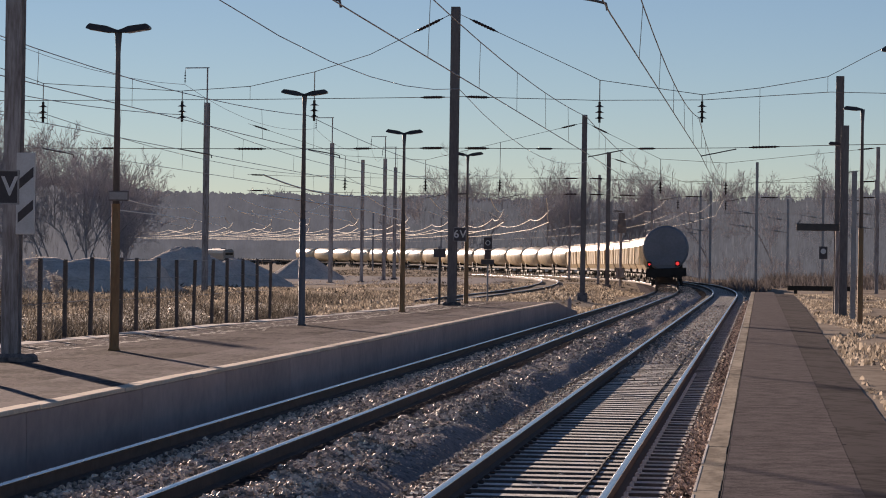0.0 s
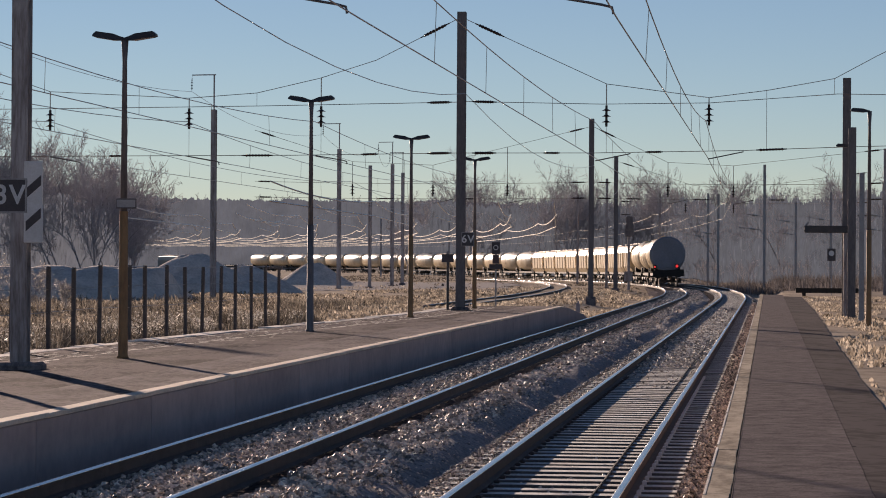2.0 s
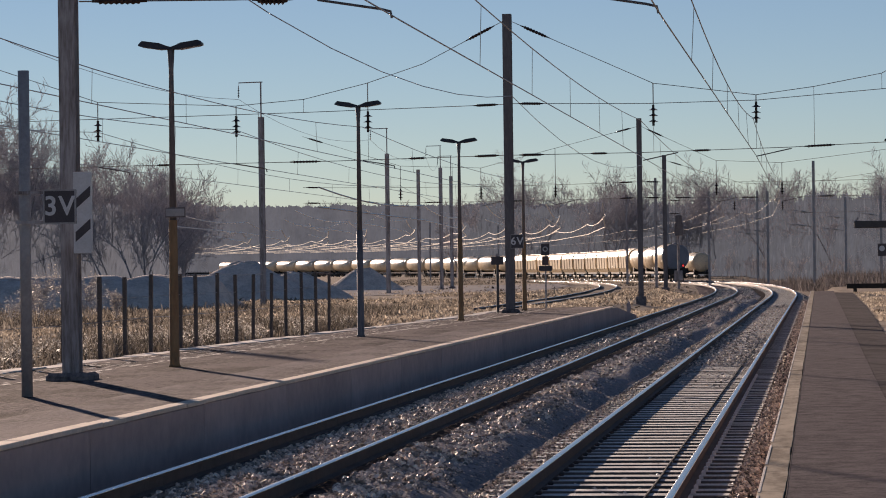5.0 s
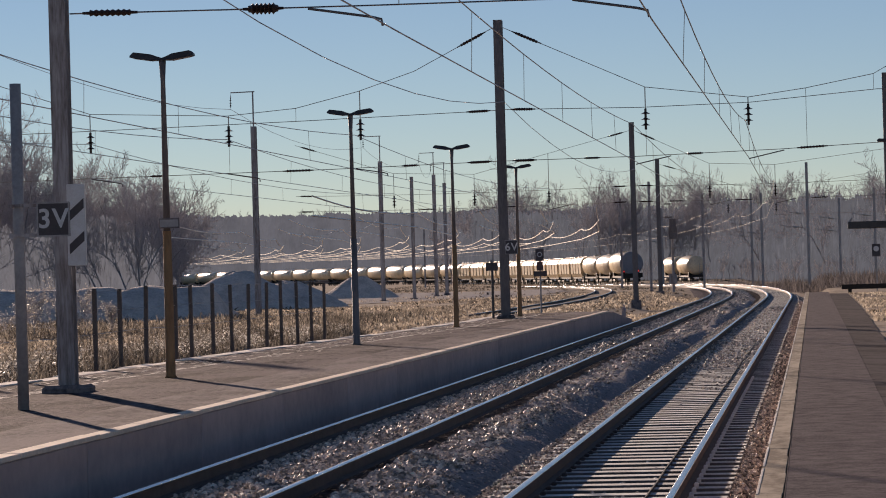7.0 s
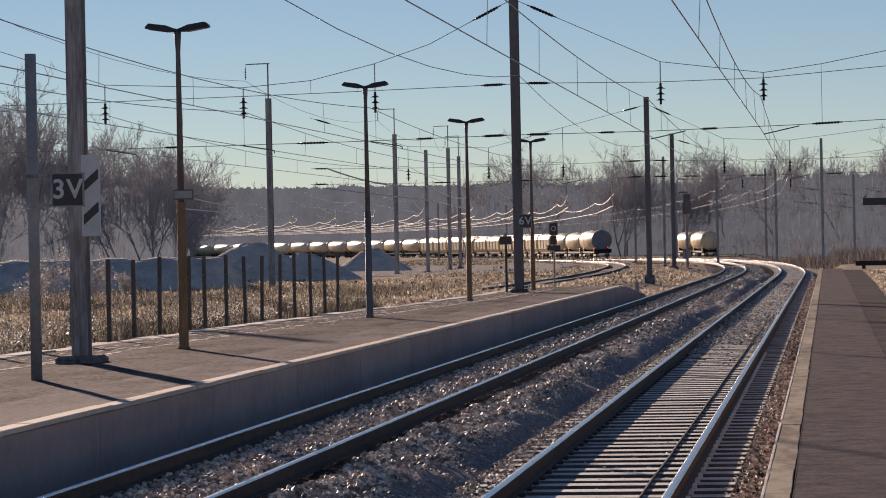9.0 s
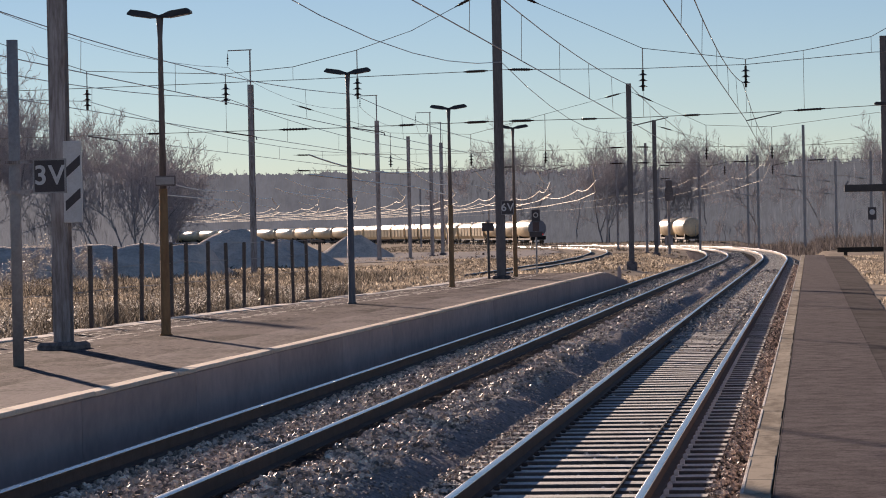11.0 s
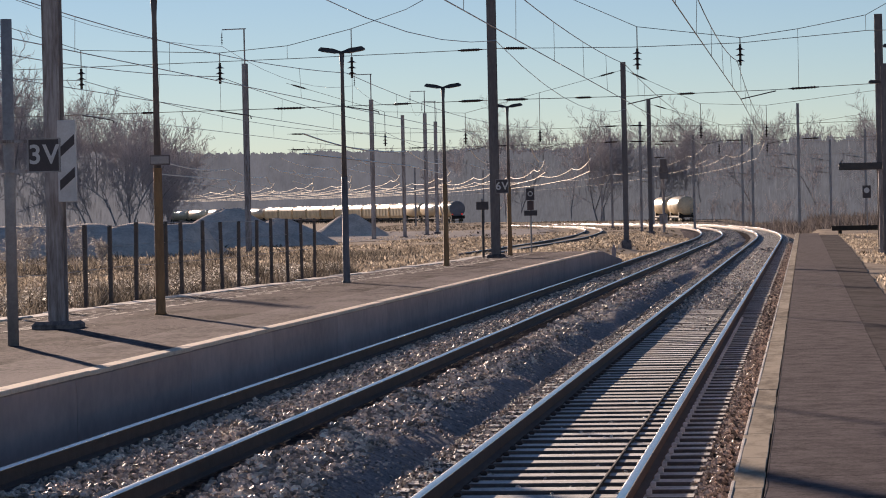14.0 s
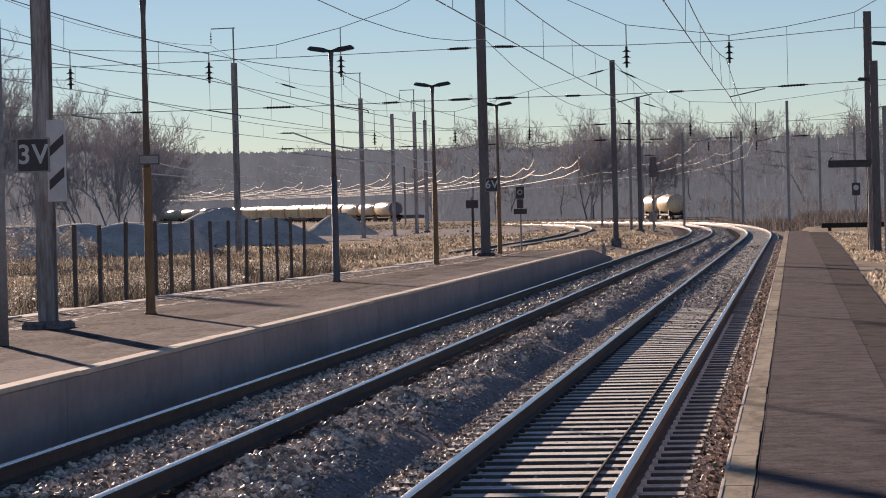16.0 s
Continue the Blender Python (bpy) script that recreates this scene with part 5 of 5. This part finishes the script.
def tank_wagon(L, label, r=1.46, end=False):
    """A bogie tank wagon lying along x, its front towards +x, origin at rail level."""
    w = thing("tank_wagon", pose(0, 0, -50), label, "tank wagon", "freight train")
    half = L / 2 - 0.75
    underframe(w, L, (half - 0.5, half - 2.3, -half + 2.3, -half + 0.5))
    zc = 1.32 + r
    pts, rad = [], []
    for t in np.linspace(0, 1, 6):
        pts.append((-half - 0.02 + 0.5 * (1 - math.cos(t * math.pi / 2)) - 0.0, 0, zc)), rad.append(max(0.02, r * math.sin(t * math.pi / 2)))
    pts += [(half - 0.48 + 0.5 * math.sin(t * math.pi / 2), 0, zc) for t in np.linspace(0, 1, 6)]
    rad += [max(0.02, r * math.cos(t * math.pi / 2)) for t in np.linspace(0, 1, 6)]
    part("barrel", Mesh().tube(pts, rad, 40), M["tank"], w, "cream cylindrical tank", smooth=True)
    for x in np.linspace(-half + 0.9, half - 0.9, 4):
        part("tank_band", Mesh().tube([(x - 0.05, 0, zc), (x + 0.05, 0, zc)], r + 0.018, 40), M["hopper"], w)
    for x in (-half + 1.5, half - 1.5):
        part("saddle", Mesh().box(x - 0.35, -1.1, 1.2, x + 0.35, 1.1, 1.75, 0.04), M["chassis"], w)
    part("manhole", Mesh().tube([(0, 0, zc + r - 0.05), (0, 0, zc + r + 0.14)], 0.3, 12), M["hopper"], w)
    walkway = part("walkway", Mesh().box(-1.8, -0.45, zc + r + 0.02, 1.8, -0.3, zc + r + 0.06).box(-1.8, 0.3, zc + r + 0.02, 1.8, 0.45, zc + r + 0.06), M["steel_grey"], w)
    lad = Mesh()
    for y in (-0.25, 0.25):
        lad.tube([(-half - 0.2, y - 0.7, 1.2), (-half - 0.2, y - 0.7, zc + 0.4)], 0.025, 5)
    for z in np.arange(1.4, zc + 0.4, 0.3):
        lad.tube([(-half - 0.2, -0.95, z), (-half - 0.2, -0.45, z)], 0.018, 5)
    if end:
        part("end_plate", Mesh().tube([(-half - 0.06, 0, zc), (-half + 0.12, 0, zc), (-half + 0.16, 0, zc)], [r * 0.93, r + 0.03, r + 0.035], 40), M["tank_end"], w, "blue-grey tank end in shade", smooth=False)
        part("end_hatch", Mesh().tube([(-half - 0.12, 0, zc + 0.05), (-half - 0.06, 0, zc + 0.05)], 0.17, 12), M["tank_end"], w)
        part("end_frame", Mesh().box(-half - 0.3, -1.35, 0.9, -half - 0.1, 1.35, 1.5, 0.03), M["chassis"], w)
        for y in (-0.76, 1.15):
            lamp = part("tail_lamp_box", Mesh().box(-half - 0.42, y - 0.15, 1.62, -half - 0.28, y + 0.15, 1.98, 0.03), M["chassis"], w)
            part("tail_lamp", Mesh().tube([(-half - 0.44, y, 1.8), (-half - 0.421, y, 1.8)], 0.125 if y < 0 else 0.085, 12), M["tail"], lamp, "glowing red tail lamp")
        part("tail_board", Mesh().box(-half - 0.15, -0.5, 1.7, -half - 0.09, 0.5, 2.3, 0.01), M["tank_end"], w)
    else:
        part("ladder", lad, M["steel_grey"], w)
    return w


def hopper_wagon(L, label):
    w = thing("hopper_wagon", pose(0, 0, -50), label, "freight wagon", "freight train")
    half = L / 2 - 0.65
    underframe(w, L, (half - 0.6, half - 2.3, -half + 2.3, -half + 0.6))
    sec = [(-1.15, 1.2), (1.15, 1.2), (1.42, 1.75), (1.42, 3.35), (1.28, 3.75), (0.95, 4.05), (0.4, 4.2), (-0.4, 4.2), (-0.95, 4.05), (-1.28, 3.75), (-1.42, 3.35), (-1.42, 1.75)]
    body = Mesh()
    body.sweep([(u, z) for u, z in sec], [((x, 0, 0), (0, 1)) for x in (-half, half)])
    part("body", body, M["hopper"], w, "beige covered body with sloping roof")
    for i, x in enumerate(np.linspace(-half + 0.06, half - 0.06, 5)):
        for y in (-1, 1):
            part("rib", Mesh().box(x - 0.05, y * 1.45 - 0.035, 1.7, x + 0.05, y * 1.45 + 0.035, 3.4), M["hopper"], w)
    part("roof_hatch", Mesh().box(-half + 0.5, -0.35, 4.18, half - 0.5, 0.35, 4.28, 0.03), M["hopper"], w)
    for sx in (-1, 1):
        part("end_panel", Mesh().box(sx * (half + 0.005), -1.2, 1.9, sx * (half + 0.03), 1.2, 3.4), M["hopper"], w) if sx > 0 else part("end_panel", Mesh().box(-half - 0.03, -1.2, 1.9, -half - 0.005, 1.2, 3.4), M["hopper"], w)
    return w


def flat_wagon(L, label):
    w = thing("flat_wagon", pose(0, 0, -50), label, "freight wagon", "freight train")
    half = L / 2 - 0.65
    underframe(w, L, (half - 0.6, half - 2.3, -half + 2.3, -half + 0.6))
    part("deck", Mesh().box(-half, -1.4, 1.22, half, 1.4, 1.36, 0.02), M["wood_dark"], w)
    for x in np.linspace(-half + 0.2, half - 0.2, 7):
        for y in (-1.42, 1.42):
            part("stake", Mesh().box(x - 0.05, y - 0.04, 1.2, x + 0.05, y + 0.04, 1.62), M["chassis"], w)
    return w


def locomotive(L, label):
    w = thing("locomotive", pose(0, 0, -50), label, "locomotive", "freight train")
    half = L / 2 - 0.5
    underframe(w, L, (half - 1.5, half - 4.2, -half + 4.2, -half + 1.5))
    sec = [(-1.4, 1.1), (1.4, 1.1), (1.45, 2.8), (1.25, 3.6), (0.8, 3.85), (-0.8, 3.85), (-1.25, 3.6), (-1.45, 2.8)]
    part("body", Mesh().sweep(sec, [((x, 0, 0), (0, 1)) for x in (-half + 0.5, half - 0.5)]), M["loco"], w, "pale painted body shell")
    for sx in (-1, 1):
        x0, x1 = sorted((sx * (half - 0.5), sx * half))
        part("cab", Mesh().box(x0, -1.3, 1.1, x1, 1.3, 3.3, 0.15), M["loco"], w)
        xs = sx * (half + 0.003)
        part("windscreen", Mesh().box(min(xs, xs + sx * 0.02), -1.05, 2.3, max(xs, xs + sx * 0.02), 1.05, 2.95), M["glass"], w)
    part("roof_box", Mesh().box(-4, -0.7, 3.83, 4, 0.7, 4.1, 0.05), M["steel"], w)
    part("pantograph", Mesh().tube([(-5, 0, 3.85), (-6.5, 0, 4.6), (-5.2, 0, 5.4)], 0.04, 6).tube([(-5.2, -0.8, 5.4), (-5.2, 0.8, 5.4)], 0.03, 6), M["steel"], w)
    return w


SPEED, TAIL = 25.9, 27.5


def build_train():
    """Tail first: tanks, covered hoppers, a long rake of tanks, flats, locomotive. Returns (wagon, s at the start)."""
    out, s = [], TAIL
    proto = {}
    for kind in ["end"] + ["tank_a"] * 2 + ["hopper"] * 10 + ["tank_b"] * 16 + ["flat"] * 4 + ["loco"]:
        L = {"end": 16.5, "tank_a": 16.5, "hopper": 13.6, "tank_b": 18.2, "flat": 17.0, "loco": 20.0}[kind]
        if kind not in proto:
            proto[kind] = {"end": lambda: tank_wagon(L, "last cream tank wagon with red tail lamps lit", r=1.53, end=True),
                           "tank_a": lambda: tank_wagon(L, "cream bogie tank wagon gleaming in low sun"),
                           "hopper": lambda: hopper_wagon(L, "beige covered hopper wagon with ribbed sides"),
                           "tank_b": lambda: tank_wagon(L, "long cream bogie tank wagon gleaming in low sun"),
                           "flat": lambda: flat_wagon(L, "empty dark flat wagon with stakes"),
                           "loco": lambda: locomotive(L, "pale electric locomotive hauling the freight train")}[kind]()
            w = proto[kind]
        else:
            w = copy_thing(proto[kind], pose(0, 0, -50))
        out.append((w, s + L / 2))
        s += L
    return out


TRAIN = build_train()
# two tank wagons parked beyond the curve
parked = tank_wagon(15.0, "parked cream tank wagon beyond the curve")
parked.matrix_basis = pose(-22.2, 452, -0.8, 0, 0, 101)
other = copy_thing(parked, pose(-19.1, 436.5, -0.8, 0, 0, 100))


def motions():
    for w, s0 in TRAIN:
        rows = []
        for k in range(65):
            t = k / 4
            p, a = line_at(s0 + SPEED * t)
            lean = -2.5 * smoothstep(-30, 20, s0 + SPEED * t)
            rows.append((t, Matrix.Translation(p) @ pose(0, 0, 0.02, 0, 0, 90 + math.degrees(a)) @ pose(0, 0, 0, lean)))
        walk(w, rows)


motions()
